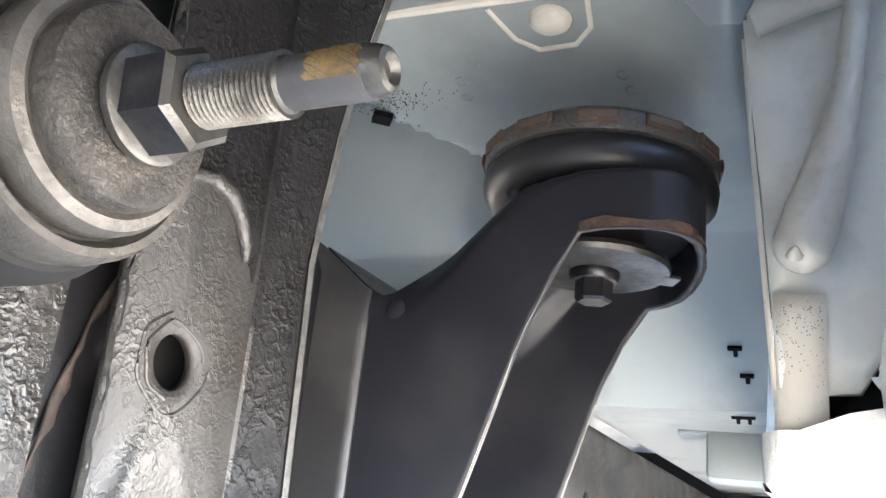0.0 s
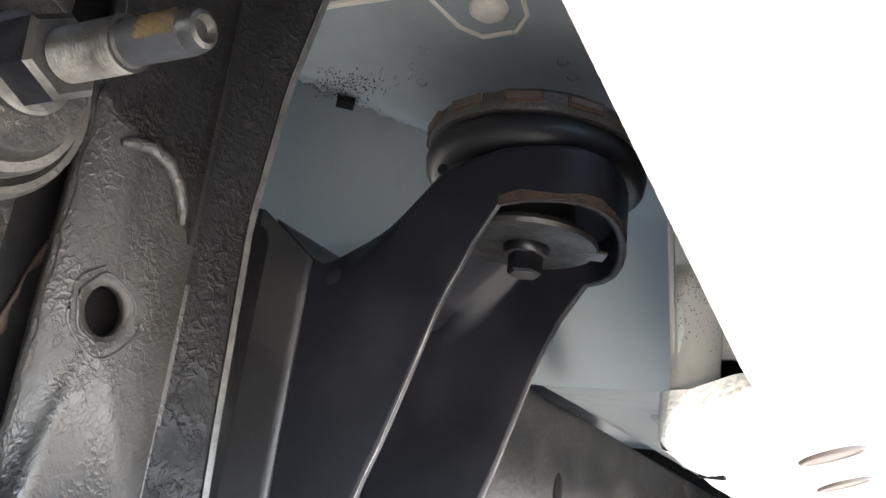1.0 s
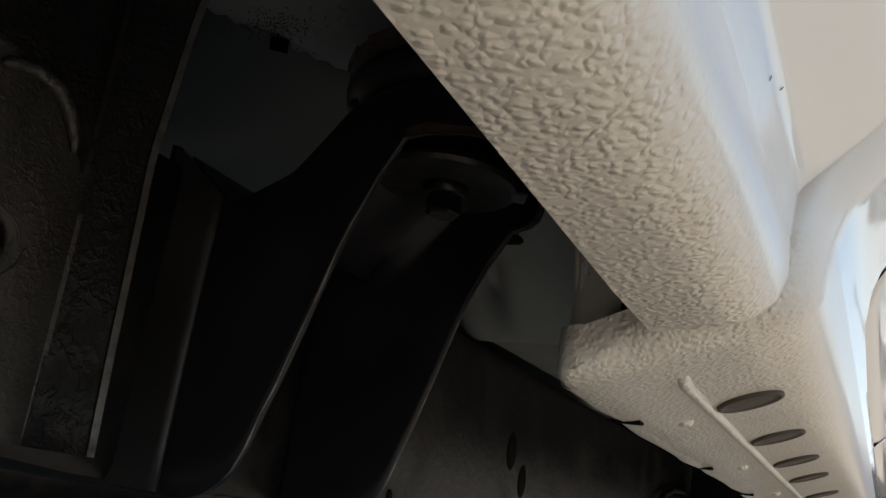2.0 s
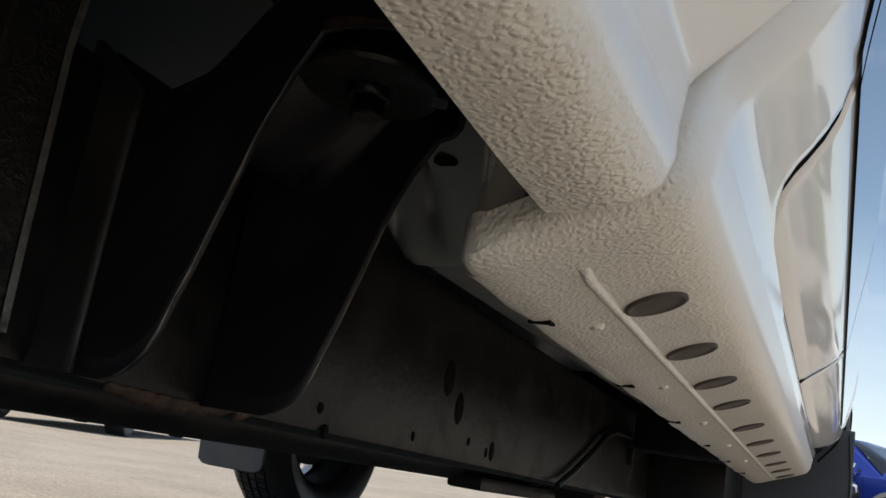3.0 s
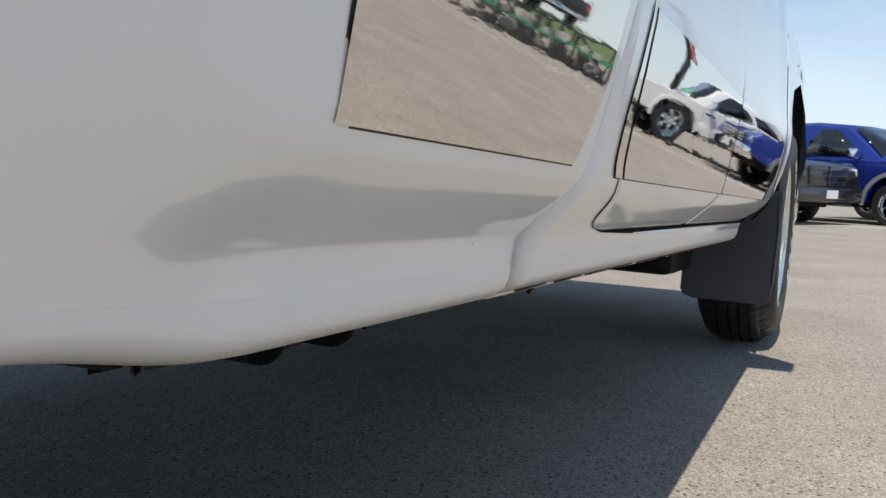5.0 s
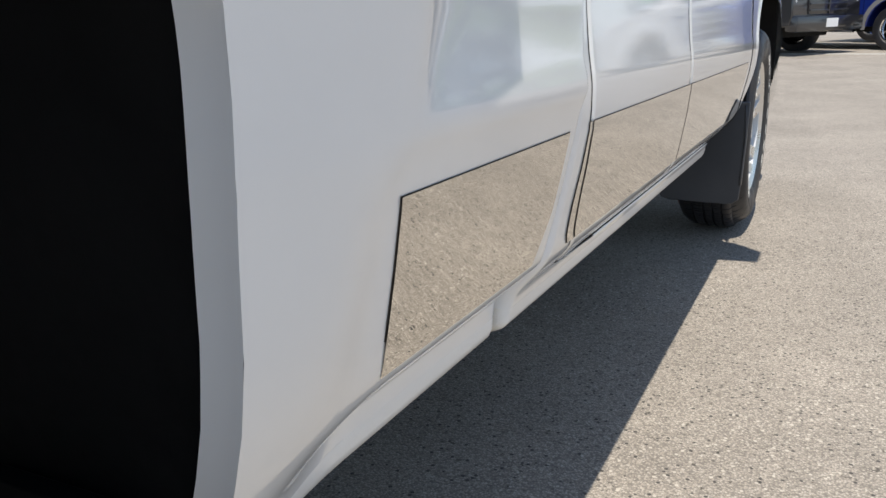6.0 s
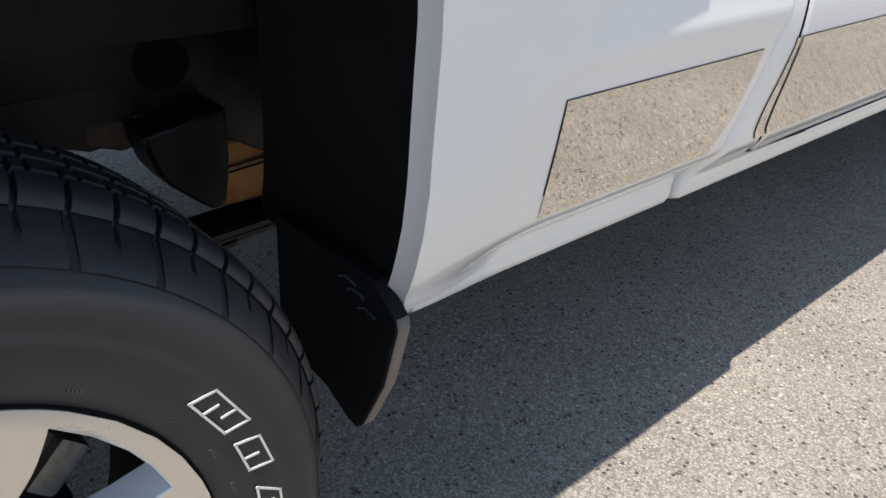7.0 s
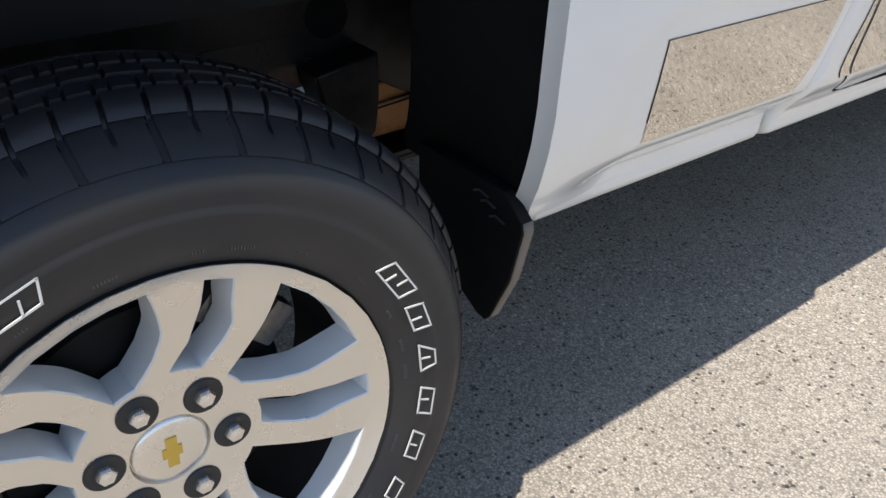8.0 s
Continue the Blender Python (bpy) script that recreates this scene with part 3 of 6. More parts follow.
def raised(y, z):
    """Height of a body row where the lower edge climbs towards the front arch."""
    rise = .085 * smooth(2.74, 3.12, y) + .02 * smooth(3.0, 3.15, y)
    return z + rise * max(0.0, 1 - (z - .4745) / .28)


def cab_panel(name, y_a, y_b, flip, label):
    """A door skin between two seams, each a function of height."""
    bm = bmesh.new()
    def fn(k, v):
        x, z = DOOR[k]
        a, b = y_a(z) + .0026, y_b(z) - .0026
        edge = min(v, 1 - v) * (b - a)
        inset = .005 * (1 - smooth(0, .007, edge))
        if k == 0:
            inset = .005
        y = a + (b - a) * v
        z = raised(y, z)
        return (skin(z) - inset, y, z)
    grid(fn, range(len(DOOR)), [0, .004, .009, .016, .03, .06, .1, .15, .2, .26, .33, .42, .5, .6, .7, .85, .93, .97, .988, .996, 1], bm)
    rake(bm)
    if flip:
        mirrored(bm)
    return part(name, bm, M_WHITE, truck, label, sharp=60)


def seam_rear(z):
    return table(z, SEAM_R)


def seam_mid(z):
    return table(z, [(.474, 1.86), (.49, 1.875), (.51, 1.91), (.54, 1.958), (.57, 1.962), (.62, 1.95), (.70, 1.92), (.85, 1.90), (1.2, 1.90)])


def seam_front(z):
    return 3.03 - .03 * (z - .6)


def door_trim(parent, y_a, y_b, flip):
    bm = bmesh.new()
    def fn(u, v):
        z = .545 + (.7095 - .545) * v
        a, b = y_a(z), y_b(z)
        return (skin(z) + .0020 + .0003 * (1 - 2 * v), a + (b - a) * u, z)
    grid(fn, steps(0, 1, 20), steps(0, 1, 14), bm)
    rake(bm)
    if flip:
        mirrored(bm)
    t = part("steel_trim", bm, M_TRIM, parent, "mirror-polished stainless lower trim panel")
    bm = bmesh.new()
    grid(lambda u, v: (skin(fn(u, v)[2] + (v - .5) * .0020) + .0006, fn(u, v)[1] + (u - .5) * .0014, fn(u, v)[2] + (v - .5) * .0020), steps(0, 1, 20), steps(0, 1, 14), bm)
    rake(bm)
    if flip:
        mirrored(bm)
    part("trim_backing", bm, M_TAPE, t, "dark tape edge behind the trim")


def build_cab_side(flip):
    corner = build_uniside(flip)
    door_trim(corner, lambda z: seam_rear(z) - .013 - .018 * smooth(.72, .55, z), lambda z: seam_rear(z) - .0042, flip)
    rear = cab_panel("rear_door", seam_rear, seam_mid, flip, "white painted rear door with polished lower trim")
    door_trim(rear, lambda z: seam_rear(z) + .0048, lambda z: seam_mid(z) - .0042, flip)
    front = cab_panel("front_door", seam_mid, seam_front, flip, "white painted front door with polished lower trim")
    door_trim(front, lambda z: seam_mid(z) + .0042, lambda z: 2.80 + .14 * smooth(.55, .62, z), flip)
    for door, y in ((rear, 1.28), (front, 2.12)):
        bm = tube([(-.070, y, 1.115), (-.054, y + .03, 1.12), (-.049, y + .1, 1.12), (-.054, y + .19, 1.12), (-.070, y + .22, 1.115)], .010, 10)
        rake(bm)
        if flip:
            mirrored(bm)
        part("door_handle", bm, M_CHROME, door, "chrome pull handle")
    # near-black jamb behind the seams, tubes in them: painted shade of the gaps
    bm = grid(lambda k, y: (CAB[k][0] - .022, y, CAB[k][1]), range(1, len(CAB)), steps(1.19, 3.04, 12))
    rake(bm)
    if flip:
        mirrored(bm)
    part("door_jamb", bm, M_GAP, truck, "door jamb sheet painted near-black for the shade behind the seams")
    ring = [(skin(z) - .0042, seam_rear(z), z) for z in [1.18] + [q for _, q in CAB[:2:-1]] + [.487, .4845]]
    ring += [(skin(.4822) - .0042, y, .4822) for y in [1.345] + steps(1.4, 2.78, 24)]
    bm = tube(ring, .0026, 8)
    tube([(skin(z) - .0042, seam_mid(z), z) for _, z in DOOR], .0024, 8, bm)
    tube([(skin(z) - .0042, seam_front(z), z) for _, z in DOOR], .0024, 8, bm)
    rake(bm)
    if flip:
        mirrored(bm)
    part("seam_shade", bm, M_GAP, truck, "near-black tubes standing in for shade in the door gaps")
    # front fender with its arch
    bm = bmesh.new()
    FZ = [c for c in CAB[:-2]] + [(-.080, 1.12), (-.115, 1.15)]
    for sgn, far in ((-1, .605), (1, .80)):
        def fn(k, v):
            x, z = FZ[k]
            y0 = arch_y(z, .49, .62, .97) + .075 * smooth(.66, .47, z) * (1 if sgn < 0 else 0)
            y = y0 + (far - y0) * v
            fl = .004 * (1 - smooth(0, .05, y - y0)) * smooth(.47, .56, z)
            yw = 3.645 + sgn * y
            if sgn < 0:
                z = raised(yw, z)
                x = skin(z) if z < 1.0 else x
            return (x + fl - (.16 * smooth(.5, .8, y) if sgn > 0 else 0), yw, z)
        grid(fn, range(len(FZ)), steps(0, 1, 12), bm)
    bmesh.ops.remove_doubles(bm, verts=bm.verts, dist=1e-5)
    rake(bm)
    if flip:
        mirrored(bm)
    part("front_fender", bm, M_WHITE, truck, "white painted front fender over the wheel", sharp=50)


# ---------- rocker panel ----------
ROCK = [(-.2405, .500), (-.2403, .425), (-.2398, .4045), (-.2365, .4005), (-.231, .4004), (-.220, .4035), (-.212, .4065), (-.204, .4095), (-.197, .4120), (-.190, .4146), (-.175, .4200), (-.160, .4254), (-.150, .4290)]
UNI = ROCK + FOOT + CAB
TOP_ROW = len(ROCK) + len(FOOT) + 1


def uni_raw(k, y):
    x, z = UNI[k]
    if k == 0:
        z = .4255 + .0745 * smooth(1.14, 1.18, y)
    if k == 1:
        z = .4155 + .0095 * smooth(1.14, 1.18, y)
    return (x, z)


def uni_point(k, y, far=1.106):
    """Body section with a rounded end towards the bed."""
    z = UNI[k][1]
    ry = .020 + .022 * smooth(.50, .62, z)
    rn = (.003 if k <= 2 else .009 if k <= 6 else .014) + .020 * smooth(.46, .62, z)
    if y >= far + ry:
        return uni_raw(k, y)
    t = min(1.0, (far + ry - y) / ry)
    w = 1 - math.sqrt(max(0.0, 1 - t * t))
    x, z = rounded_end(lambda q: uni_raw(q, y), k, len(UNI) - 1, rn * w)
    return (x + (.011 if k <= 3 else .007 if k == 4 else .003 if k == 5 else 0) * w, z)


PLUGS = (1.2472, 1.3857, 1.5221, 1.6542, 1.842, 2.02, 2.19, 2.37, 2.53, 2.68)


def build_uniside(flip):
    """Rocker and cab corner in one stamping, as far as the door seams."""
    def end(k):
        z = UNI[k][1]
        return 1.50 if k <= TOP_ROW else table(z, SEAM_R) - .0026
    near = [0, .0004, .0012, .0025, .0045, .007, .010, .0135, .0175, .022, .027, .033, .042]
    far = [.02, .06, .12, .2, .3, .42, .56, .7, .82, .9, .95, .975, .99, 1]
    def fn(k, j):
        y0, y1 = 1.106, end(k)
        y = y0 + (near[j] if j < len(near) else near[-1] + (y1 - y0 - near[-1]) * far[j - len(near)])
        if y > y1:
            y = y1
        x, z = uni_point(k, y)
        if k > TOP_ROW:
            x -= .005 * (1 - smooth(0, .007, y1 - y))
        return (x, y, z)
    bm = grid(fn, range(len(UNI)), range(len(near) + len(far)))
    # fold facing the bed
    def fold(k, v):
        x, z = uni_point(k, 1.106)
        return (x - (.028 + .03 * smooth(.5, .6, z)) * v, 1.106 + .004 * v, z)
    grid(fold, range(len(ROCK) + 2, len(UNI)), (0, .1, 1), bm)
    cap = [uni_point(k, 1.106) for k in range(len(ROCK) + 4)]
    bm.faces.new([bm.verts.new((x, 1.106, z)) for x, z in cap + [(-.172, .4405), (-.204, .4335)]])
    grid(lambda k, y: (*uni_raw(k, y)[:1], y, uni_raw(k, y)[1]), range(TOP_ROW + 1), steps(1.50, 2.74, 34), bm)
    x, z = UNI[TOP_ROW]
    grid(lambda k, y: ((x, x - .002, x - .018)[k], y, (z, z + .002, z + .004)[k]), range(3), steps(1.50, 2.74, 34), bm)
    # rounded front end
    def nose(k, t):
        x, z = UNI[k]
        a = t * math.pi / 2
        w = 1 - math.cos(a)
        return (x + (-.155 - x) * w, 2.74 + .05 * math.sin(a), z + (.468 - z) * w)
    grid(nose, range(TOP_ROW + 1), steps(0, 1, 6), bm)
    bmesh.ops.remove_doubles(bm, verts=bm.verts, dist=2e-5)
    for f in bm.faces:
        c = f.calc_center_median()
        f.material_index = 0 if c.z < .468 and c.x < -.115 else 1
    rake(bm)
    if flip:
        mirrored(bm)
    uni = part("rocker_panel", bm, [M_GUARDFINE, M_WHITE], truck, "white pebbled rocker panel and cab corner, underside tinted with warm ground bounce", sharp=75)
    plug = None
    for y in PLUGS:
        x, z = -.1712, .4198 - RAKE * (y - 1.1)
        m = Matrix.Translation((2 * MID - x if flip else x, y, z)) @ Matrix.Rotation(radians(19.8 if flip else -19.8), 4, "Y")
        if plug is None:
            plug = part("drain_plug", lathe([(0, .0006), (.012, .0004), (.0155, .0002), (.0162, -.0004), (.0176, -.0006), (.0186, -.0001), (.0188, .003)], 28, axis="z"), M_PLUG, uni, "flush dark brown drain plug")
            plug.matrix_basis = m
        else:
            again(plug, uni, m)
    if flip:
        return uni
    # pressed bead along the underside
    pts = [(-.1905, 1.157, .4170), (-.1910, 1.161, .4158), (-.1915, 1.168, .4150)] + [(-.1925 - .004 * t, 1.18 + 1.52 * t, .4147 - .0014 * t) for t in steps(0, 1, 24)]
    part("pressed_bead", rake(tube(pts, lambda t: .0036 - .001 * t, 10)), M_GUARDFINE, uni, sharp=80)
    for y in (1.225, 1.452, 1.69, 1.935, 2.18, 2.43):
        bm = block((.0140, .0030, .0022), pose(-.2330, y, .4000))
        block((.0032, .010, .0022), pose(-.2280, y + .004, .4010), bm)
        part("drain_slot", rake(bm), M_GAP, uni)
    # spot-welded flange tabs between the slots, each a little out of line
    ends = (1.128, 1.225, 1.452, 1.69, 1.935, 2.18, 2.43, 2.70)
    for k, (a, b) in enumerate(zip(ends, ends[1:])):
        out, low = (.0004, .0012, .0002, .0010, .0005, .0013, .0003)[k], (.0005, .0012, .0003, .0011, .0006, .0010, .0004)[k]
        sec = [(-.2397, .4060), (-.2404 - out, .4040), (-.2392 - out, .4010 - low), (-.2355, .4000 - low), (-.2305, .4007)]
        bm = grid(lambda i, y: (sec[i][0] + .0006 * math.sin(y * 83), y, sec[i][1] + .0005 * math.sin(y * 57)), range(len(sec)), [a + .002, a + .006] + steps(a + .02, b - .02, 12) + [b - .006, b - .002])
        part("flange_tab", rake(bm), M_GUARDFINE, uni)
    for y in (1.262, 1.49, 1.735, 1.98, 2.22):
        bm = lathe([(0, -.0035), (.003, -.003), (.0048, -.0012), (.0052, .002)], 14, axis="z", origin=(-.2095, y, .4085))
        part("weld_pip", rake(bm), M_GUARDFINE, uni)
    return uni


for flip in (False, True):
    build_cab_side(flip)


# ---------- cab shell, bed box, hood ----------
def build_shell():
    bm = bmesh.new()
    # greenhouse by sections: (y, half width low, half width high, z low, z high)
    secs = [(1.115, .90, .73, 1.17, 1.80), (1.30, .952, .76, 1.17, 1.86), (1.7, .956, .775, 1.17, 1.885), (2.3, .956, .77, 1.16, 1.875), (2.62, .952, .73, 1.15, 1.80), (3.22, .935, .85, 1.12, 1.16)]
    rings = []
    for y, lo, hi, z0, z1 in secs:
        pts = [(-lo, z0), (-lo * .985, z0 + .03), (-hi - .02, z1 - .05), (-hi + .06, z1), (0, z1 + .015), (hi - .06, z1), (hi + .02, z1 - .05), (lo * .985, z0 + .03), (lo, z0)]
        rings.append([bm.verts.new((MID + a, y, b)) for a, b in pts])
    for a, b in zip(rings, rings[1:]):
        for j in range(8):
            bm.faces.new((a[j], b[j], b[j + 1], a[j + 1]))
    bm.faces.new(rings[0])
    rake(bm)
    roof = part("cab_roof", bm, M_WHITE, truck, "white painted roof and pillars", sharp=30)
    for sgn in (-1, 1):
        for y0, y1, n in ((1.36, 1.93, "rear"), (2.02, 2.66, "front")):
            def side(u, v):
                y = y0 + (y1 - y0) * u - (.25 * v if n == "front" and u > .9 else 0)
                w = .959 + (.782 - .959) * (.06 + .80 * v)
                return (MID + sgn * (w + .004), y, 1.20 + .56 * v)
            bm = rake(grid(side, steps(0, 1, 6), steps(0, 1, 5)))
            part("side_window", bm, M_GLASS, truck, "dark tinted side window", thick=.004)
    bm = rake(grid(lambda u, v: (MID + (u - .5) * 2 * (.89 - .13 * v), 3.19 - .55 * v, 1.175 + .6 * v), steps(0, 1, 6), steps(0, 1, 4)))
    part("windscreen", bm, M_GLASS, truck, "dark windscreen", thick=.004)
    bm = rake(grid(lambda u, v: (MID + (u - .5) * 2 * (.83 - .1 * v), 1.107, 1.24 + .5 * v), steps(0, 1, 3), steps(0, 1, 2)))
    part("rear_window", bm, M_GLASS, truck, "dark rear window", thick=.004)
    # hood and nose
    def hood(u, v):
        a = (u - .5) * 2
        y = 3.15 + 1.22 * v
        return (MID + a * (.935 - .05 * v), y, 1.15 + .03 * (1 - a * a) - .10 * v ** 3 - .02 * a ** 4)
    part("hood", rake(grid(hood, steps(0, 1, 14), steps(0, 1, 10))), M_WHITE, truck, "white painted hood", thick=.02)
    bm = block((1.66, .12, .42), pose(MID, 4.42, .86), bevel=.03)
    part("grille", rake(bm), M_CHROME, truck, "chrome framed grille")
    part("front_bumper", rake(block((1.92, .22, .24), pose(MID, 4.45, .56), bevel=.05)), M_CHROME, truck, "chrome front bumper")
    part("rear_bumper", rake(block((1.9, .2, .2), pose(MID, -1.33, .58), bevel=.05)), M_CHROME, truck, "chrome rear bumper")
    # bed box
    bm = block((1.86, .06, .52), pose(MID, -1.22, .98), bevel=.012)
    part("tailgate", rake(bm), M_WHITE, truck, "white painted tailgate")
    part("bed_front_wall", rake(block((1.78, .05, .58), pose(MID, 1.07, .97), bevel=.008)), M_WHITE, truck, "white painted bed front wall")
    bm = block((1.35, 2.26, .02), pose(MID, -.06, .7445))
    floor = part("bed_floor", rake(bm), M_UNDER, truck, "dark underside of the load bed")
    for k in range(-6, 7):
        part("floor_rib", rake(block((.05, 2.26, .02), pose(MID + k * .10, -.06, .7255))), M_UNDER, floor)
    for s in (-1, 1):
        part("side_pan", rake(block((.26, .60, .02), pose(MID + s * .785, .80, .754))), M_UNDER, floor)
        part("side_pan", rake(block((.26, .66, .02), pose(MID + s * .785, -.86, .754))), M_UNDER, floor)
        part("wheelhouse_top", rake(block((.26, 1.12, .02), pose(MID + s * .785, 0, 1.055))), M_UNDER, floor)
        part("wheelhouse_wall", rake(block((.02, 1.12, .34), pose(MID + s * .675, 0, .90))), M_UNDER, floor)
    for sgn in (-1, 1):
        part("bed_inner_wall", rake(block((.02, 2.3, .26), pose(MID + sgn * .87, -.06, 1.14))), M_WHITE, truck)
        part("bed_rail_cap", rake(block((.13, 2.36, .024), pose(MID + sgn * .898, -.07, 1.277), bevel=.006)), M_LINER, truck, "black plastic bed rail cap")
    # door mirrors: shield-shaped housing, bright band, glass facing back
    for sgn in (-1, 1):
        c = pose(MID + sgn * 1.013, 2.67, 1.372, 0, sgn * -20, 0)
        m = part("door_mirror", rake(block((.24, .14, .26), c, bevel=.014)), M_LINER, truck, "black door mirror with a chrome band")
        part("mirror_arm", rake(tube([(MID + sgn * .90, 2.78, 1.26), (MID + sgn * .94, 2.75, 1.28), (MID + sgn * .99, 2.72, 1.30)], .030, 12)), M_BLACK, m)
        part("mirror_band", rake(block((.246, .146, .036), c @ Matrix.Translation((0, 0, .014)), bevel=.012)), M_CHROME, m, "chrome band round the mirror housing")
        bm = block((.20, .006, .082), c @ Matrix.Translation((0, -.0695, .080)), bevel=.002)
        part("mirror_glass", rake(bm), M_CHROME, m, "mirror glass")
    # firewall, floor tunnel and engine bay shade
    part("engine_bay", rake(block((1.2, 1.0, .5), pose(MID, 3.85, .75), bevel=.05)), M_UNDER, truck, "dark engine bay underside")


build_shell()


# ---------- underside ----------
def build_floor():
    # cab floor section along the truck: (y, z)
    sec = [(1.062, .672), (1.068, .648), (1.085, .646), (1.12, .643), (1.17, .633), (1.215, .622), (1.245, .606), (1.262, .602), (1.30, .592), (1.345, .560), (1.40, .522), (1.44, .504), (1.455, .494), (1.47, .500), (1.60, .502), (3.0, .52)]
    rows = sorted({y for y, _ in sec} | {1.12 + .011 * k for k in range(24)})
    def fn(k, x):
        y = rows[k]
        z = table(y, sec)
        side = smooth(-.44, -.56, x)
        z += side * (.640 - z) * (1 if y > 1.2 else 0)
        # pressed well beyond a slanting crease
        beyond = y - (1.192 + .95 * (x + .468))
        z += .270 * smooth(-.004, .058, beyond) * smooth(-.395, -.425, x) * smooth(1.42, 1.34, y) + .006 * smooth(-.035, -.006, beyond) * smooth(.006, -.004, beyond) * smooth(-.395, -.425, x)
        return (x, y, z)
    xs = steps(-.236, -.38, 6) + steps(-.392, -.62, 22) + steps(-.68, -1.5, 8) + [-1.56, 2 * MID + .236]
    bm = rake(grid(fn, range(len(rows)), xs))
    floor = part("cab_floor", bm, M_PRIMER, truck, "pale blue-grey primed cab floor", sharp=50, thick=.002)
    # rear face of the cab above the sill
    bm = rake(grid(lambda u, v: (-.12 - 1.76 * u, 1.0705 + .03 * v, .655 + .62 * v), steps(0, 1, 8), steps(0, 1, 3)))
    part("cab_back_panel", bm, M_PRIMER, truck, "pale primed cab back panel", thick=.004)
    # square punched hole, stud and its raised boss
    part("punched_hole", rake(block((.013, .013, .004), pose(-.489, 1.16, .6335, 0, 0, 40))), M_GAP, floor)
    bm = lathe([(0, -.009), (.008, -.0085), (.0112, -.006), (.012, -.003), (.0122, .002)], 24, axis="z", origin=(-.346, 1.094, .646))
    part("stud", rake(bm), M_SEALER, floor, "pale round stud with a rusty edge")
    bm = tube([(-.378, 1.078, .6455), (-.371, 1.106, .6425), (-.360, 1.118, .641), (-.338, 1.118, .641), (-.326, 1.106, .6425), (-.321, 1.078, .6455)], .0018, 8)
    part("stud_boss", rake(bm), M_SEALER, floor)
    bm = tube([(-.25, 1.072, .6405), (-.327, 1.071, .6425), (-.435, 1.070, .647), (-.6, 1.070, .650), (-.9, 1.070, .650)], .0030, 8)
    part("hem_seam", rake(bm), M_SEALER, floor)
    # trim clips
    for x, y, z in ((-.284, 1.385, .531), (-.278, 1.412, .5155), (-.298, 1.52, .5005), (-.288, 1.52, .5005)):
        bm = block((.011, .0036, .004), pose(x, y, z - .002, -35), bevel=.001)
        block((.0034, .008, .004), pose(x, y + .005, z - .0040, -35), bm, bevel=.001)
        part("trim_clip", rake(bm), M_GAP, floor, "small black push clip")
    bm = lathe([(0, -.002), (.007, -.002), (.011, -.0005), (.011, .002)], 18, axis="z", origin=(-.376, 1.352, .553))
    part("floor_plug", rake(bm), M_GAP, floor)
    rnd = random.Random(11)
    bm = bmesh.new()
    for k in range(260):
        x, y = -.485 + rnd.gauss(0, .016) + .008, 1.143 + rnd.gauss(0, .008)
        r = rnd.uniform(.0003, .0008)
        block((r, r, .0006), pose(x, y, table(y, [(a, b) for a, b in sec]) - .0022, 0, 0, rnd.uniform(0, 90)), bm)
    tagged(part("overspray_specks", rake(bm), M_GAP, floor, "spray of fine dark specks"), kind="stuff")
    for x, y in ((-.418, 1.135), (-.405, 1.122), (-.318, 1.148), (-.316, 1.162), (-.420, 1.15)):
        bm = tube([(x + .0036 * math.cos(a), y + .0036 * math.sin(a), table(y + .0036 * math.sin(a), [(p, q) for p, q in sec]) - .0021) for a in steps(.3, 5.2, 16)], .0007, 6)
        part("ink_mark", rake(bm), M_INK, floor, "faint stamped inspection mark")
    # folded bracket below the floor edge
    bm = block((.082, .06, .052), pose(-.304, 1.66, .478, 0, 0, 6), bevel=.008)
    block((.11, .05, .008), pose(-.318, 1.655, .505, 0, -6, 6), bm, bevel=.002)
    part("floor_bracket", rake(bm), M_PRIMER, floor, "pale primed folded bracket")
    # brake line over the rail with its clip
    line = part("brake_line", rake(tube([(-.45, 2.02, .318), (-.45, 2.10, .345), (-.449, 2.20, .385), (-.448, 2.28, .421), (-.447, 2.34, .4335), (-.447, 2.40, .437), (-.447, 2.52, .437), (-.45, 2.60, .431)], .0050, 10)), M_ARM, truck, "dark steel brake line along the frame")
    bm = block((.018, .034, .022), pose(-.452, 2.50, .432, 8), bevel=.003)
    block((.012, .012, .05), pose(-.454, 2.52, .412), bm, bevel=.002)
    part("line_clip", rake(bm), M_ARM, line)
    # inner sill box further forward
    part("outrigger", rake(block((.20, .09, .09), pose(-.34, 2.5, .462), bevel=.01)), M_FRAME, truck, "dark floor outrigger")
    # rear corner closing plate with its seam bead
    def corner(u, v):
        z = .4445 + (.66 - .4445) * v
        xin = table(z, [(.40, -.232), (.42, -.2315), (.537, -.239), (.62, -.246), (.66, -.249)])
        xo = table(z, [(.444, -.199), (.4827, -.176), (.55, -.138), (.66, -.105)])
        return (xin + (xo - xin) * u, 1.1235 + .004 * math.sin(u * 3), z)
    bm = rake(grid(corner, steps(0, 1, 8), steps(0, 1, 12)))
    plate = part("cab_end_plate", bm, M_PLATE, truck, "dusty cream closing plate at the cab corner", thick=.004)
    bm = rake(grid(lambda u, v: (-.2345 + .0225 * u, 1.1195 + .004 * math.sin(3 * v), .4245 + .066 * v), steps(0, 1, 3), steps(0, 1, 6)))
    part("plate_tongue", bm, M_SEALER, plate, "gritty cream tongue of the closing plate", thick=.003)
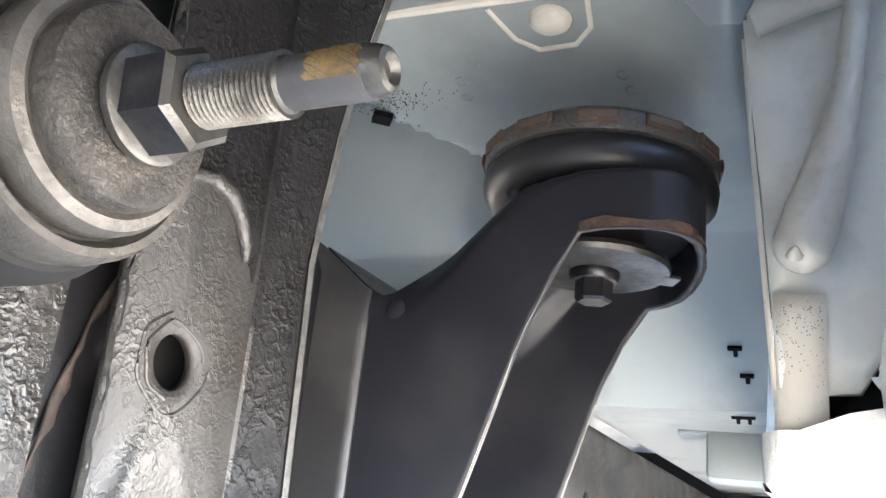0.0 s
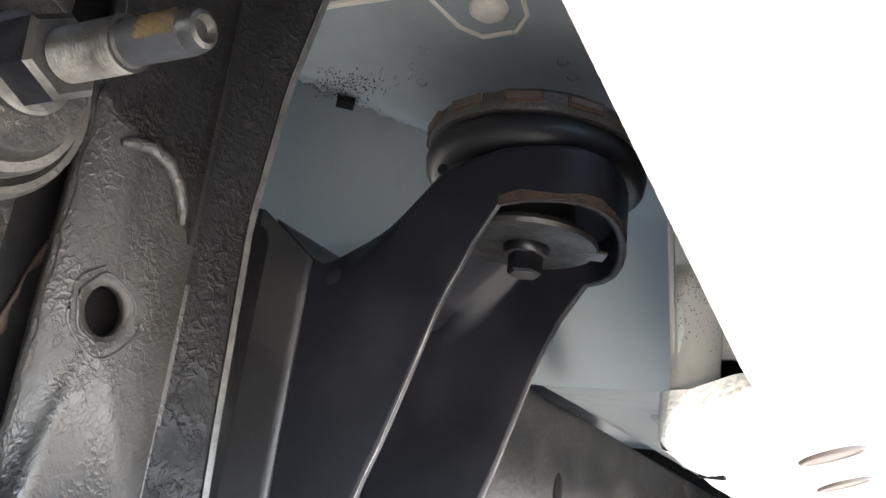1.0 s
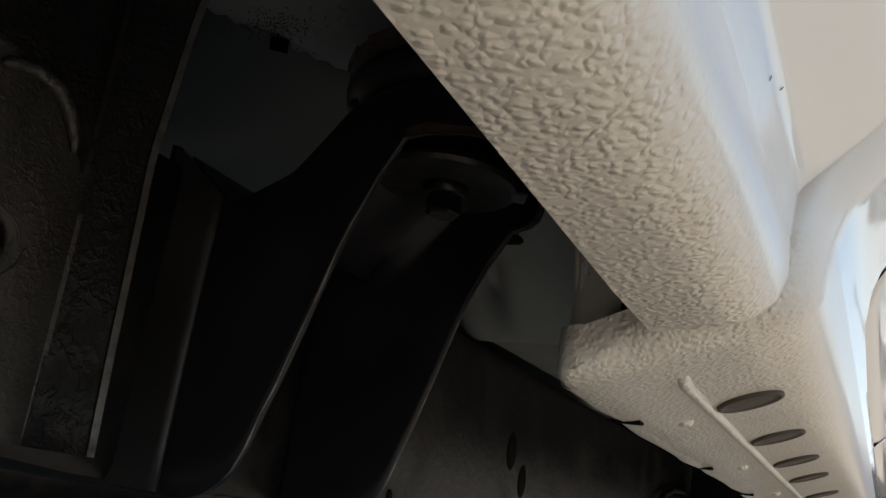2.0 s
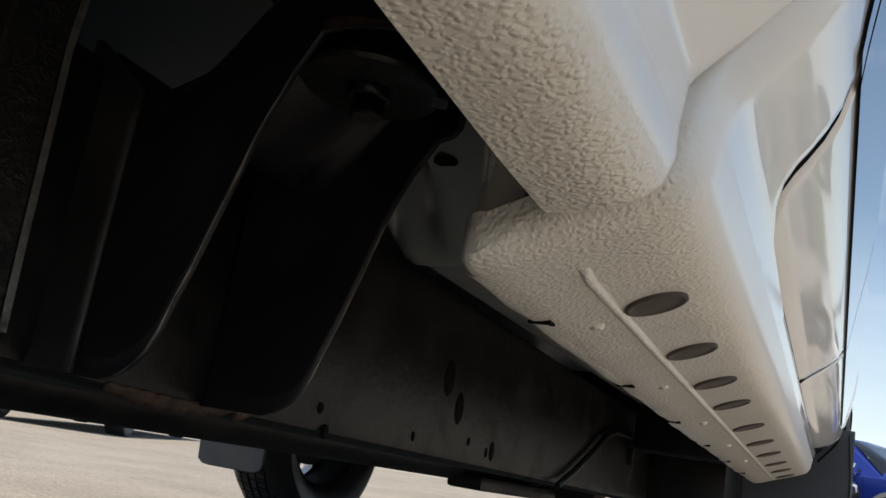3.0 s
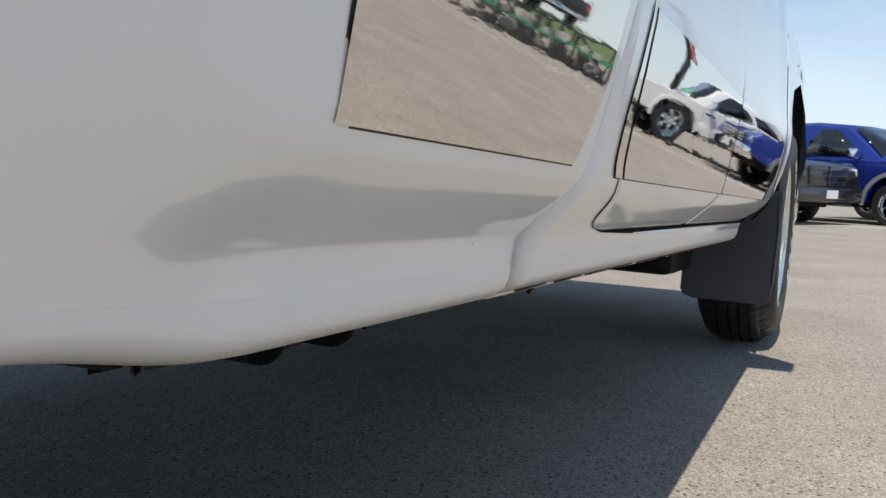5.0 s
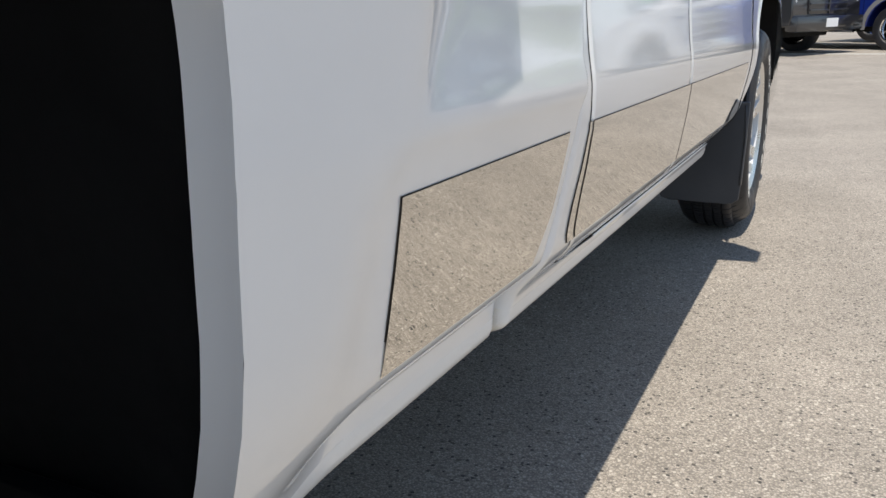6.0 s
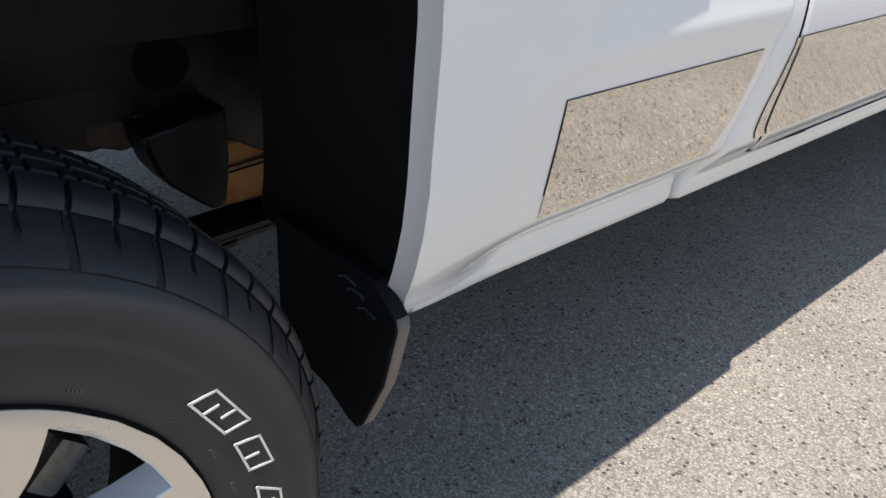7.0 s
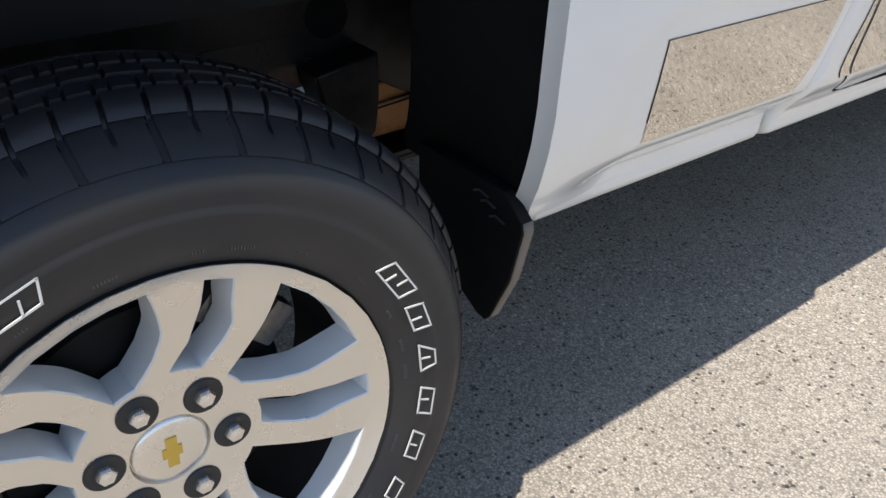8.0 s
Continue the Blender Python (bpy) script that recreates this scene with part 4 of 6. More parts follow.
    pts = [(-.190, 1.108, .665), (-.1925, 1.108, .64), (-.1955, 1.108, .615), (-.199, 1.108, .59), (-.204, 1.108, .565), (-.2095, 1.108, .545), (-.2155, 1.108, .525), (-.221, 1.108, .508), (-.2245, 1.108, .499), (-.2255, 1.108, .496)]
    line = []
    for k in range(len(pts) - 1):
        a, b = Vector(pts[k]), Vector(pts[k + 1])
        n = max(2, int((b - a).length / .0012))
        line += [a + (b - a) * (i / n) for i in range(n)]
    for _ in range(6):
        line = [line[0]] + [(line[i - 1] + line[i] * 2 + line[i + 1]) / 4 for i in range(1, len(line) - 1)] + [line[-1]]
    total = len(line)
    def girth(t):
        left = (1 - t) * (total - 1) * .0012
        r = .0058 + .0070 * smooth(.35, .93, t) + .00042 * (1 - abs(math.sin(t * 74 + 1.2 * math.sin(t * 31))))
        return r * (math.sqrt(max(0.0, 1 - (1 - left / .012) ** 2)) if left < .012 else 1.0) + .0002
    bm = tube(line, girth, 18)
    tube([(-.2235, 1.0975, .501), (-.2232, 1.0945, .5025), (-.2222, 1.0925, .5035)], lambda t: .0034 * (1 - t) + .0006, 10, bm)
    part("sealer_bead", rake(bm), M_SEALER, plate, "thick rippled seam-sealer bead")
    bm = tube([(-.2435, 1.111, .634), (-.242, 1.111, .6345), (-.232, 1.110, .6375), (-.215, 1.109, .642), (-.19, 1.109, .646)], lambda t: .0105 * min(1, .25 + t * 4) - .002 * t, 14)
    part("sealer_bead", rake(bm), M_SEALER, plate)
    # added near-black block standing in for the shade inside the corner
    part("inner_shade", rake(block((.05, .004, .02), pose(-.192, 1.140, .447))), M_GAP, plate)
    # folded flap over the plate, grit caught along its edges
    bm = bmesh.new()
    bm.faces.new([bm.verts.new(p) for p in ((-.300, 1.094, .672), (-.277, 1.098, .648), (-.262, 1.100, .6275), (-.246, 1.100, .6255), (-.236, 1.099, .645), (-.236, 1.096, .672))])
    part("corner_flap", rake(bm), M_PRIMER, plate, "grey folded sheet flap", thick=.0015)
    rnd = random.Random(17)
    bm = bmesh.new()
    for k in range(210):
        if k < 60:
            x, z, r = -.2425 + abs(rnd.gauss(0, .0035)), .612 + rnd.gauss(0, .010), rnd.uniform(.0004, .0013)
        else:
            x, z, r = rnd.uniform(-.233, -.213), .487 - abs(rnd.gauss(0, .022)), rnd.uniform(.00015, .00045)
        block((r, .0006, r * rnd.uniform(.6, 1.8)), pose(x, 1.1215 if k < 60 else 1.1180, z, 0, rnd.uniform(0, 90), 0), bm)
    tagged(part("grit_specks", rake(bm), M_PLUG, plate, "specks of dark grit"), kind="stuff")
    bm = tube([(-.247, 1.121, .63), (-.2435, 1.121, .57), (-.2405, 1.121, .53), (-.2355, 1.121, .46), (-.233, 1.121, .43)], .0014, 6)
    part("plate_hem", rake(bm), M_SEALER, plate)


build_floor()


def build_frame():
    for flip in (False, True):
        bm = bmesh.new()
        sec = [(-.463, .323), (-.460, .332), (-.460, .490), (-.463, .498), (-.54, .498), (-.54, .484), (-.475, .484), (-.475, .334), (-.54, .334), (-.54, .319), (-.47, .319)]
        def fn(k, y):
            x, z = sec[k % len(sec)]
            lift = table(y, [(.2, .335), (.25, .322), (.34, .307), (.42, .281), (.46, .266), (.56, .205), (.70, .13), (.80, .072), (.883, .040), (.911, .030), (.943, .018), (.976, .009), (1.05, .003), (1.15, 0)]) - .02 * smooth(2.8, 3.4, y)
            dx = .10 * smooth(2.7, 3.5, y)
            return (x - dx, y, z + lift)
        grid(fn, range(len(sec) + 1), steps(-1.25, .3, 6) + steps(.35, .8, 9) + [.84, .883, .911, .943, .976, 1.01, 1.05, 1.10] + steps(1.15, 4.3, 22), bm)
        bmesh.ops.remove_doubles(bm, verts=bm.verts, dist=1e-6)
        rake(bm)
        if flip:
            mirrored(bm)
        rail = part("frame_rail", bm, M_FRAME, truck, "black waxed steel frame rail with dust and rust")
        if flip:
            continue
        # openings and plugs in the web
        for y, z, ry, rz in ((1.605, .4075, .013, .020), (1.643, .3795, .011, .018), (1.362, .3413, .004, .005), (1.76, .343, .007, .012), (1.742, .340, .003, .006), (1.539, .3373, .003, .005), (1.376, .3235, .004, .006), (1.683, .347, .003, .005), (.434, .667, .036, .034)):
            bm = lathe([(0, .0012), (.9, .0012), (1.0, .0), (1.0, -.002)], 20, axis="x")
            for v in bm.verts:
                v.co = Vector((-.460 + v.co.x, y + v.co.y * ry, z + v.co.z * rz))
            part("web_hole", rake(bm), M_GAP, rail)
        def scale(u, v):
            swell = math.sin(math.pi * min(1, u * 1.15 + .02)) ** .5 if u < .86 else math.sin(math.pi * (1 - u) / .28 * .5) ** .5
            z = .3245 - (.0015 + .0085 * swell + .0006 * math.sin(u * 43) + .0004 * math.sin(u * 91)) * v
            return (-.4614 - .006 * v * v + .0005 * math.sin(u * 61 + v * 5), 1.135 + .145 * u, z)
        bm = grid(scale, steps(0, 1, 60), (0, .3, .6, 1))
        part("rusty_flange", rake(bm), M_LIP, rail, "rust-eaten lower flange of the frame", thick=.002)
    for y, z, h in ((.55, .58, .1), (1.95, .40, .09), (2.62, .36, .12), (3.2, .40, .10)):
        part("crossmember", rake(block((1.0, .10, h), pose(MID, y, z), bevel=.012)), M_FRAME, truck, "black steel crossmember")
    part("gearbox", rake(block((.36, .9, .3), pose(MID, 2.6, .52), bevel=.05)), M_UNDER, truck, "dark gearbox casing")
    part("propeller_shaft", rake(tube([(MID, 2.2, .46), (MID, .2, .43)], .045, 14)), M_FRAME, truck, "dark propeller shaft")
    part("exhaust_pipe", rake(tube([(-.74, 3.3, .40), (-.66, 2.7, .345), (-.63, 2.3, .330), (-.62, 1.8, .328), (-.62, 1.1, .324), (-.64, .85, .36), (-.72, .6, .50), (-.70, .1, .66), (-.6, -.5, .6), (-.45, -1.15, .55)], .027, 12)), M_FRAME, truck, "dull dark exhaust pipe")
    part("muffler", rake(lathe([(0, -.32), (.09, -.31), (.10, -.27), (.10, .27), (.09, .31), (0, .32)], 20, axis="y", origin=(-.76, 1.95, .45))), M_FRAME, truck, "dull exhaust muffler")
    part("fuel_tank", rake(block((.46, 1.7, .30), pose(-1.24 - .42, 1.75, .47), bevel=.06)), M_UNDER, truck, "dark plastic fuel tank")
    part("spare_tyre", rake(lathe([(.2, -.1), (.36, -.12), (.39, -.05), (.39, .05), (.36, .12), (.2, .1), (.2, -.1)], 40, axis="z", origin=(MID, -.72, .60))), M_TYRE, truck, "spare tyre under the bed")
    part("front_cab_mount", rake(block((.24, .34, .17), pose(-.41, 2.93, .40), bevel=.03)), M_FRAME, truck, "black front cab mount behind the wheel")
    part("skid_bracket", rake(block((.09, .72, .034), pose(-.62, 2.93, .296, 0, 0, 0), bevel=.010)), M_FRAME, truck, "black skid plate under the frame")
    part("skid_bracket", rake(block((.06, .40, .022), pose(-.60, 2.22, .302), bevel=.006)), M_FRAME, truck, "black skid bracket")


build_frame()

ARM_LOW = [(-.47, .3225), (-.412, .3225), (-.400, .3265), (-.392, .332), (-.386, .338), (-.380, .350), (-.374, .368), (-.368, .3835), (-.361, .405), (-.353, .4304), (-.344, .4595), (-.334, .4804), (-.328, .4944), (-.3235, .507), (-.319, .5110), (-.310, .5125), (-.262, .5125)]


def arm_top(x):
    return table(x, [(-.47, .5160), (-.464, .5114), (-.431, .4850), (-.4235, .4812), (-.417, .4830), (-.388, .5104), (-.362, .5364), (-.354, .5440), (-.338, .5470), (-.25, .5470)])


def build_cab_mount():
    """Channel arm with a rounded cup end that carries the cab on a rubber mount."""
    y_r, y_f, xc = 1.080, 1.222, -.330
    yc = (y_r + y_f) / 2
    nose = [(-.318, 1.0800), (-.306, 1.0802), (-.295, 1.0810), (-.285, 1.0828), (-.276, 1.0880), (-.269, 1.0970), (-.2655, 1.1090), (-.2660, 1.1250), (-.2690, 1.1450), (-.2745, 1.1650), (-.2820, 1.1850), (-.2915, 1.2030), (-.302, 1.2145), (-.315, 1.2205)]
    arm_x = steps(-.462, xc, 24)
    plan = [(x, y_r) for x in arm_x] + nose + [(x, y_f) for x in arm_x[::-1]]
    def wall(i, v):
        x, y = plan[i]
        lo, hi = table(x, ARM_LOW), arm_top(x)
        r = .014 * smooth(-.425, -.39, x) + .002
        inset = 0.0
        if v > .85:
            inset = r * (1 - math.cos((v - .85) / .15 * math.pi / 2))
        d = Vector((x - max(-.47, min(x, xc)), y - yc))
        d = d.normalized() if d.length > 1e-6 else Vector((0, 1))
        return (x - d.x * inset, y - d.y * inset, lo + (hi - lo) * v)
    bm = grid(wall, range(len(plan)), [0, .06, .2, .4, .6, .8, .85, .89, .93, .97, 1])
    # top web, joined to the walls
    n = len(plan)
    def web(i, v):
        a, b = Vector(wall(i, 1)), Vector(wall(n - 1 - i, 1))
        return tuple(a + (b - a) * v)
    grid(web, range(len(arm_x)), steps(0, 1, 6), bm)
    bm.faces.new([bm.verts.new(wall(i, 1)) for i in range(len(arm_x) - 1, n - len(arm_x) + 1)])
    bmesh.ops.remove_doubles(bm, verts=bm.verts, dist=1e-4)
    rake(bm)
    arm = part("cab_mount_arm", bm, M_ARM, truck, "black channel arm welded to the frame, worn edges", sharp=60, thick=.004)
    # worn lower edges
    k = len(arm_x)
    for name, rng, mat, lab in (("worn_edge", range(11, k + 1), M_BARE, "bare worn sheet edge"), ("rusty_lip", range(k, n - k + 1), M_LIP, "rusty lower lip of the cup"), ("worn_edge", range(n - k, n - 9), M_BARE, "bare worn sheet edge")):
        pts = [Vector(wall(i, 0)) for i in rng]
        def ribbon(i, j):
            p = pts[i]
            c = Vector((max(-.47, min(p.x, xc)), yc, p.z))
            d = (c - p).normalized()
            q = p + d * ((.0011 + .0007 * math.sin(i * 2.3) + .0004 * math.sin(i * 5.1)) * j - .0003)
            return (q.x, q.y, p.z - .0006)
        bm = grid(ribbon, range(len(pts)), (0, 1))
        if name == "rusty_lip":
            grid(lambda i, v: tuple(pts[i] - (Vector((max(-.47, min(pts[i].x, xc)), yc, pts[i].z)) - pts[i]).normalized() * .0006 + Vector((0, 0, (.0045 + .0015 * math.sin(i * 1.7)) * v))), range(len(pts)), (0, 1), bm)
        part(name, rake(bm), mat, arm, lab)
    # scuffed base plate against the frame, with a ridge of weld
    bm = grid(lambda u, v: (-.4740 + .046 * u, 1.0788, .3235 + (arm_top(-.4740 + .046 * u) - .001 - .3235) * v), steps(0, 1, 8), steps(0, 1, 6))
    part("base_plate", rake(bm), M_BASE, arm, "grey scuffed base plate of the arm", thick=.003)
    for y, s in ((y_r, -1), (y_f, 1)):
        bm = lathe([(0, .325), (.003, .326)] + [(.0033 + .00015 * math.sin(k * 1.9) + .0002 * math.sin(k * .7), z) for k, z in enumerate(steps(.33, .455, 40))] + [(0, .463)], 12, axis="z", origin=(-.4415, y + s * .0006, 0))
        part("weld_bead", rake(bm), M_BASE, arm, "dark grey weld bead", sharp=80)
    # soft blobs of wax
    for x, z, r in ((-.344, .5334, .0030), (-.361, .5144, .0034), (-.346, .5054, .0030), (-.431, .4634, .0034), (-.424, .4424, .0040), (-.414, .4734, .0042), (-.356, .5354, .0024)):
        bm = lathe([(0, -.00030), (r * .5, -.00024), (r * .9, -.00004), (r * 1.3, .0005)], 14, axis="y", origin=(x, y_r + .0001 + (.0035 if z > .53 else 0), z))
        part("wax_drip", rake(bm), M_ARM, arm, sharp=80)
    # mount stack
    c = (xc, yc, -.008)
    bm = lathe([(.03, .5945), (.058, .594), (.0645, .5895), (.0665, .5875), (.0668, .5805), (.0655, .5775), (.056, .576)], 48, axis="z", origin=c)
    ring = part("mount_ring", rake(bm), M_HANGER, arm, "dirty slotted steel ring above the rubber")
    for k in range(12):
        a = 2 * math.pi * k / 12 + .25
        m = pose(xc + .0663 * math.sin(a), yc - .0663 * math.cos(a), .5760, 0, 0, math.degrees(a))
        part("ring_slot", rake(block((.021, .0026, .0070), m)), M_RUST, ring, "rust-edged slot")
        # brown-black block painting the dark inside of each slot as its shadow
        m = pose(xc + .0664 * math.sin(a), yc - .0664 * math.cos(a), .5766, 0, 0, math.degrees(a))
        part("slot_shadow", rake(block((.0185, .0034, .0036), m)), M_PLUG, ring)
    bm = lathe([(.05, .582), (.060, .579), (.0652, .574), (.0668, .568), (.0655, .561), (.060, .556), (.05, .553)], 48, axis="z", origin=c)
    part("rubber_mount", rake(bm), M_RUBBER, arm, "black rubber cab mount")
    bm = lathe([(.0, .522), (.036, .5215), (.0408, .5223), (.0420, .525), (.0408, .528), (.0, .529)], 40, axis="z", origin=c)
    washer = part("mount_washer", rake(bm), M_THREAD, arm, "large dull steel washer")
    part("washer_tab", rake(block((.010, .014, .0025), pose(xc + .037, yc + .019, .5145, 0, 0, 30), bevel=.001)), M_STEEL, washer)
    part("rubber_bush", rake(lathe([(.0, .528), (.026, .528), (.028, .534), (.026, .553), (0, .553)], 28, axis="z", origin=c)), M_RUBBER, arm)
    bm = lathe([(0, .5165), (.0125, .5165), (.0142, .519), (.0142, .522), (0, .522)], 28, axis="z", origin=c)
    hexagon((xc, yc, .5095), .0180, -.013, "z", bm, turn=.25)
    bmesh.ops.recalc_face_normals(bm, faces=bm.faces)
    for f in bm.faces:
        f.material_index = 1 if f.normal.z < -.9 else 0
    part("mount_bolt", rake(bm), [M_BOLT, M_STEEL], arm, "flanged hex bolt")


build_cab_mount()


def holed_plate(y0, y1, z0, z1, hy, hz, r, x, skew):
    """An upright plate across x with a round hole; skew leans its sides."""
    bm = bmesh.new()
    n = 40
    inner, mid, outer = [], [], []
    for k in range(n):
        a = 2 * math.pi * k / n
        c, s = math.cos(a), math.sin(a)
        inner.append(bm.verts.new((x, hy + r * c, hz + r * s)))
        mid.append(bm.verts.new((x, hy + r * 1.5 * c, hz + r * 1.5 * s)))
        ty = ((y1 - hy) if c > 0 else (hy - y0)) / max(1e-6, abs(c))
        tz = ((z1 - hz) if s > 0 else (hz - z0)) / max(1e-6, abs(s))
        t = min(ty, tz)
        yy, zz = hy + t * c, hz + t * s
        outer.append(bm.verts.new((x, yy + skew(zz), zz)))
    for k in range(n):
        m = (k + 1) % n
        bm.faces.new((inner[k], inner[m], mid[m], mid[k]))
        bm.faces.new((mid[k], mid[m], outer[m], outer[k]))
    for cy, cz in ((y0, z0), (y1, z0), (y0, z1), (y1, z1)):
        v = bm.verts.new((x, cy + skew(cz), cz))
        near = sorted(outer, key=lambda o: (o.co - v.co).length)[:2]
        bm.faces.new((v, near[0], near[1]))
    return bm


BRACKET = [(.376, .625), (.381, .600), (.389, .575), (.404, .553), (.423, .536), (.440, .520), (.456, .508), (.468, .508), (.475, .516), (.480, .545), (.483, .576), (.483, .64)]
RUSTBOX = [(.486, .470), (.600, .466), (.600, .56), (.486, .565)]


def build_spring_hanger():
    bm = holed_plate(.930, 1.004, .335, .62, .962, .4175, .0112, -.4425, lambda z: -.02 * (z - .42))
    hanger = part("spring_hanger", rake(bm), M_HANGER, truck, "dusty waxed spring hanger bracket with round hole", thick=.005, front=(1, 0, 0))
    # outward front flange
    BEND = [(0, -.0006, -.0235), (.18, -.0006, -.0165), (.34, -.0002, -.0095), (.46, .0012, -.0040), (.6, .0050, .0025), (.8, .0078, .0100), (1, .0095, .0170)]
    def flange(u, v):
        z = .335 + .325 * v
        xo = table(z, [(.33, -.430), (.375, -.432), (.485, -.4355), (.56, -.427), (.626, -.410), (.66, -.400)])
        out = table(u, [(a, b) for a, b, _ in BEND]) / .0095
        return (-.4425 + (xo + .4425) * out, 1.0135 - .02 * (z - .42) + table(u, [(a, c) for a, _, c in BEND]), z)
    bm = rake(grid(flange, steps(0, 1, 28), steps(0, 1, 24)))
    # near-black wax from the bend outwards, darkened for the shade there
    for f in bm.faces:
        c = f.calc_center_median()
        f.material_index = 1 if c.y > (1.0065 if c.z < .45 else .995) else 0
    part("hanger_flange", bm, [M_HANGER, M_SHADEWAX], hanger, "dark outward flange of the hanger", thick=.004, front=(1, -.5, 0))
    bm = rake(grid(lambda u, v: (flange(1, v)[0] + .0008, flange(1, v)[1] + .0045 * u - .0004, flange(1, v)[2]), (0, 1), steps(0, 1, 20)))
    part("worn_edge", bm, M_BARE, hanger, "bare chipped sheet edge")
    # near-black waxy sheet with an uneven edge: shade painted over the upper part
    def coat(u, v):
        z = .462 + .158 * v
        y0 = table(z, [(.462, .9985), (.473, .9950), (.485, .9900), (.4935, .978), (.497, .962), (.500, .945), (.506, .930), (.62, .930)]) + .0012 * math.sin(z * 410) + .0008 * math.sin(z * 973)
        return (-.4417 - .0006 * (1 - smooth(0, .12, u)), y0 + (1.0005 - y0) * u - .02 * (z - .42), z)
    part("hanger_shade_coat", rake(grid(coat, steps(0, 1, 10), steps(0, 1, 60))), M_SHADEWAX, hanger, "near-black waxy sheet painting in shade on the upper hanger", thick=.0006, front=(1, 0, 0))
    bm = tube([(-.4418, .947, .4905), (-.4415, .951, .4928), (-.4414, .962, .4961), (-.4414, .975, .4935), (-.4415, .984, .4858), (-.4418, .990, .4759), (-.4422, .992, .469)], lambda t: .0036 * math.sin(math.pi * (.12 + .76 * t)) + .0004, 12)
    part("wax_lip", rake(bm), M_HANGER, hanger, "dusty raised lip", sharp=80)
    # ring of thick wax round the hole
    bm = bmesh.new()
    for r, ph in ((.0155, 0.0), (.0195, 1.7)):
        pts = [(-.4424, .962 + (r + .0009 * math.sin(5 * a + ph)) * math.cos(a), .4175 + (r + .0012 * math.sin(4 * a + ph)) * math.sin(a)) for a in steps(0.2 + ph, 4.6 + ph, 30)]
        tube(pts, .0008, 6, bm)
    part("wax_ridge", rake(bm), M_HANGER, hanger)
    # dirt-caked plate behind; a black sheet stands in for shade in the rusty gap
    bm = rake(grid(lambda u, v: (-.452 - .010 * math.sin(u * 3.1), .80 + .112 * u, .340 + .03 * (1 - u) + .28 * v), steps(0, 1, 8), steps(0, 1, 8)))
    part("hanger_back_plate", bm, M_CRUST, hanger, "black plate caked with dirt", thick=.004)
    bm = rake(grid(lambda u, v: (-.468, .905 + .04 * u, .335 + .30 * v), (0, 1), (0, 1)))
    part("hanger_gap_shade", bm, M_WAXSHADE, hanger, thick=.002)
    bm = rake(grid(lambda u, v: (-.4590 + .001 * math.sin(v * 23), .9165 + .030 * v * v + (.0030 + .0022 * math.sin(v * 17) + .001 * math.sin(v * 53)) * u, .338 + .125 * v), (0, .5, 1), steps(0, 1, 26)))
    part("rusty_seam", bm, M_DARKRUST, hanger, "rusty seam in the gap", thick=.0015)
    bm = rake(grid(lambda u, v: (-.4445 + .0035 * u, .9302 + .0008 * math.sin(v * 61) + .0005 * math.sin(v * 143), .336 + .28 * v), (0, 1), steps(0, 1, 60)))
    part("worn_edge", bm, M_BARE, hanger, "bare chipped sheet edge")
    # eye, side plate, bolt
    yb, zb = .8365, .4500
    bm = lathe([(.0, -.347), (.014, -.3465), (.0215, -.3468), (.0232, -.348), (.0241, -.351), (.0241, -.356)], 48, axis="x", origin=(0, yb, zb))
    part("eye_plate", rake(bm), M_GRITTY, hanger, "gritty grey washer plate")
    bm = lathe([(.0215, -.3555), (.0255, -.3535), (.0282, -.3545), (.0293, -.357), (.0295, -.362), (.028, -.366)], 48, axis="x", origin=(0, yb, zb))
    part("bush_sleeve", rake(bm), M_EYE, hanger, "pale steel bush sleeve")
    bm = lathe([(.0270, -.365), (.0300, -.3640), (.0318, -.3605), (.0340, -.3605), (.0353, -.3635), (.0358, -.369), (.0350, -.383), (.033, -.388)], 48, axis="x", origin=(0, yb, zb))
    part("spring_eye", rake(bm), M_EYE, hanger, "worn pale spring eye")
    bm = lathe([(.03, -.374), (.0370, -.376), (.0400, -.383), (.0410, -.49), (.03, -.50)], 40, axis="x", origin=(0, yb, zb))
    part("spring_wrap", rake(bm), M_WAXSHADE, hanger, "dark wrapped spring leaf end")
    bm = lathe([(0, -.3455), (.0134, -.3455), (.0141, -.3445), (.0139, -.3428), (.0127, -.3420), (0, -.3418)], 36, axis="x", origin=(0, yb, zb))
    part("nut_washer", rake(bm), M_THREAD, hanger, "pale round washer under the nut")
    bm = hexagon((-.3422, yb, zb), .0215, .0135, "x", turn=.62)
    bmesh.ops.recalc_face_normals(bm, faces=bm.faces)
    # paler end face, darker flats: how light falls is put into the materials
    for f in bm.faces:
        f.material_index = 1 if f.normal.x > .55 else 0
    part("spring_nut", rake(bm), [M_BOLT, M_THREAD], hanger, "hex nut with flats painted as shaded and face painted as lit")
    # threaded end
    prof = []
    x = -.3285
    while x < -.3060:
        prof += [(.0062, x), (.0072, x + .0007)]
        x += .0014
    prof += [(.0062, -.3055), (.0056, -.3045)]
    bolt = part("spring_bolt", rake(lathe(prof, 28, axis="x", origin=(0, yb, zb))), M_THREAD, hanger, "long threaded bolt")
    part("bolt_shank", rake(lathe([(.0056, -.3048), (.0057, -.304), (.0057, -.2855), (.0055, -.2850)], 28, axis="x", origin=(0, yb, zb))), M_SHANK, bolt)
    def patch(i, j):
        a = radians(92 + 120 * j / 12)
        x = -.2978 + .0125 * i / 8 + (.0008 * math.sin(j * 2.1) if i in (0, 8) else 0)
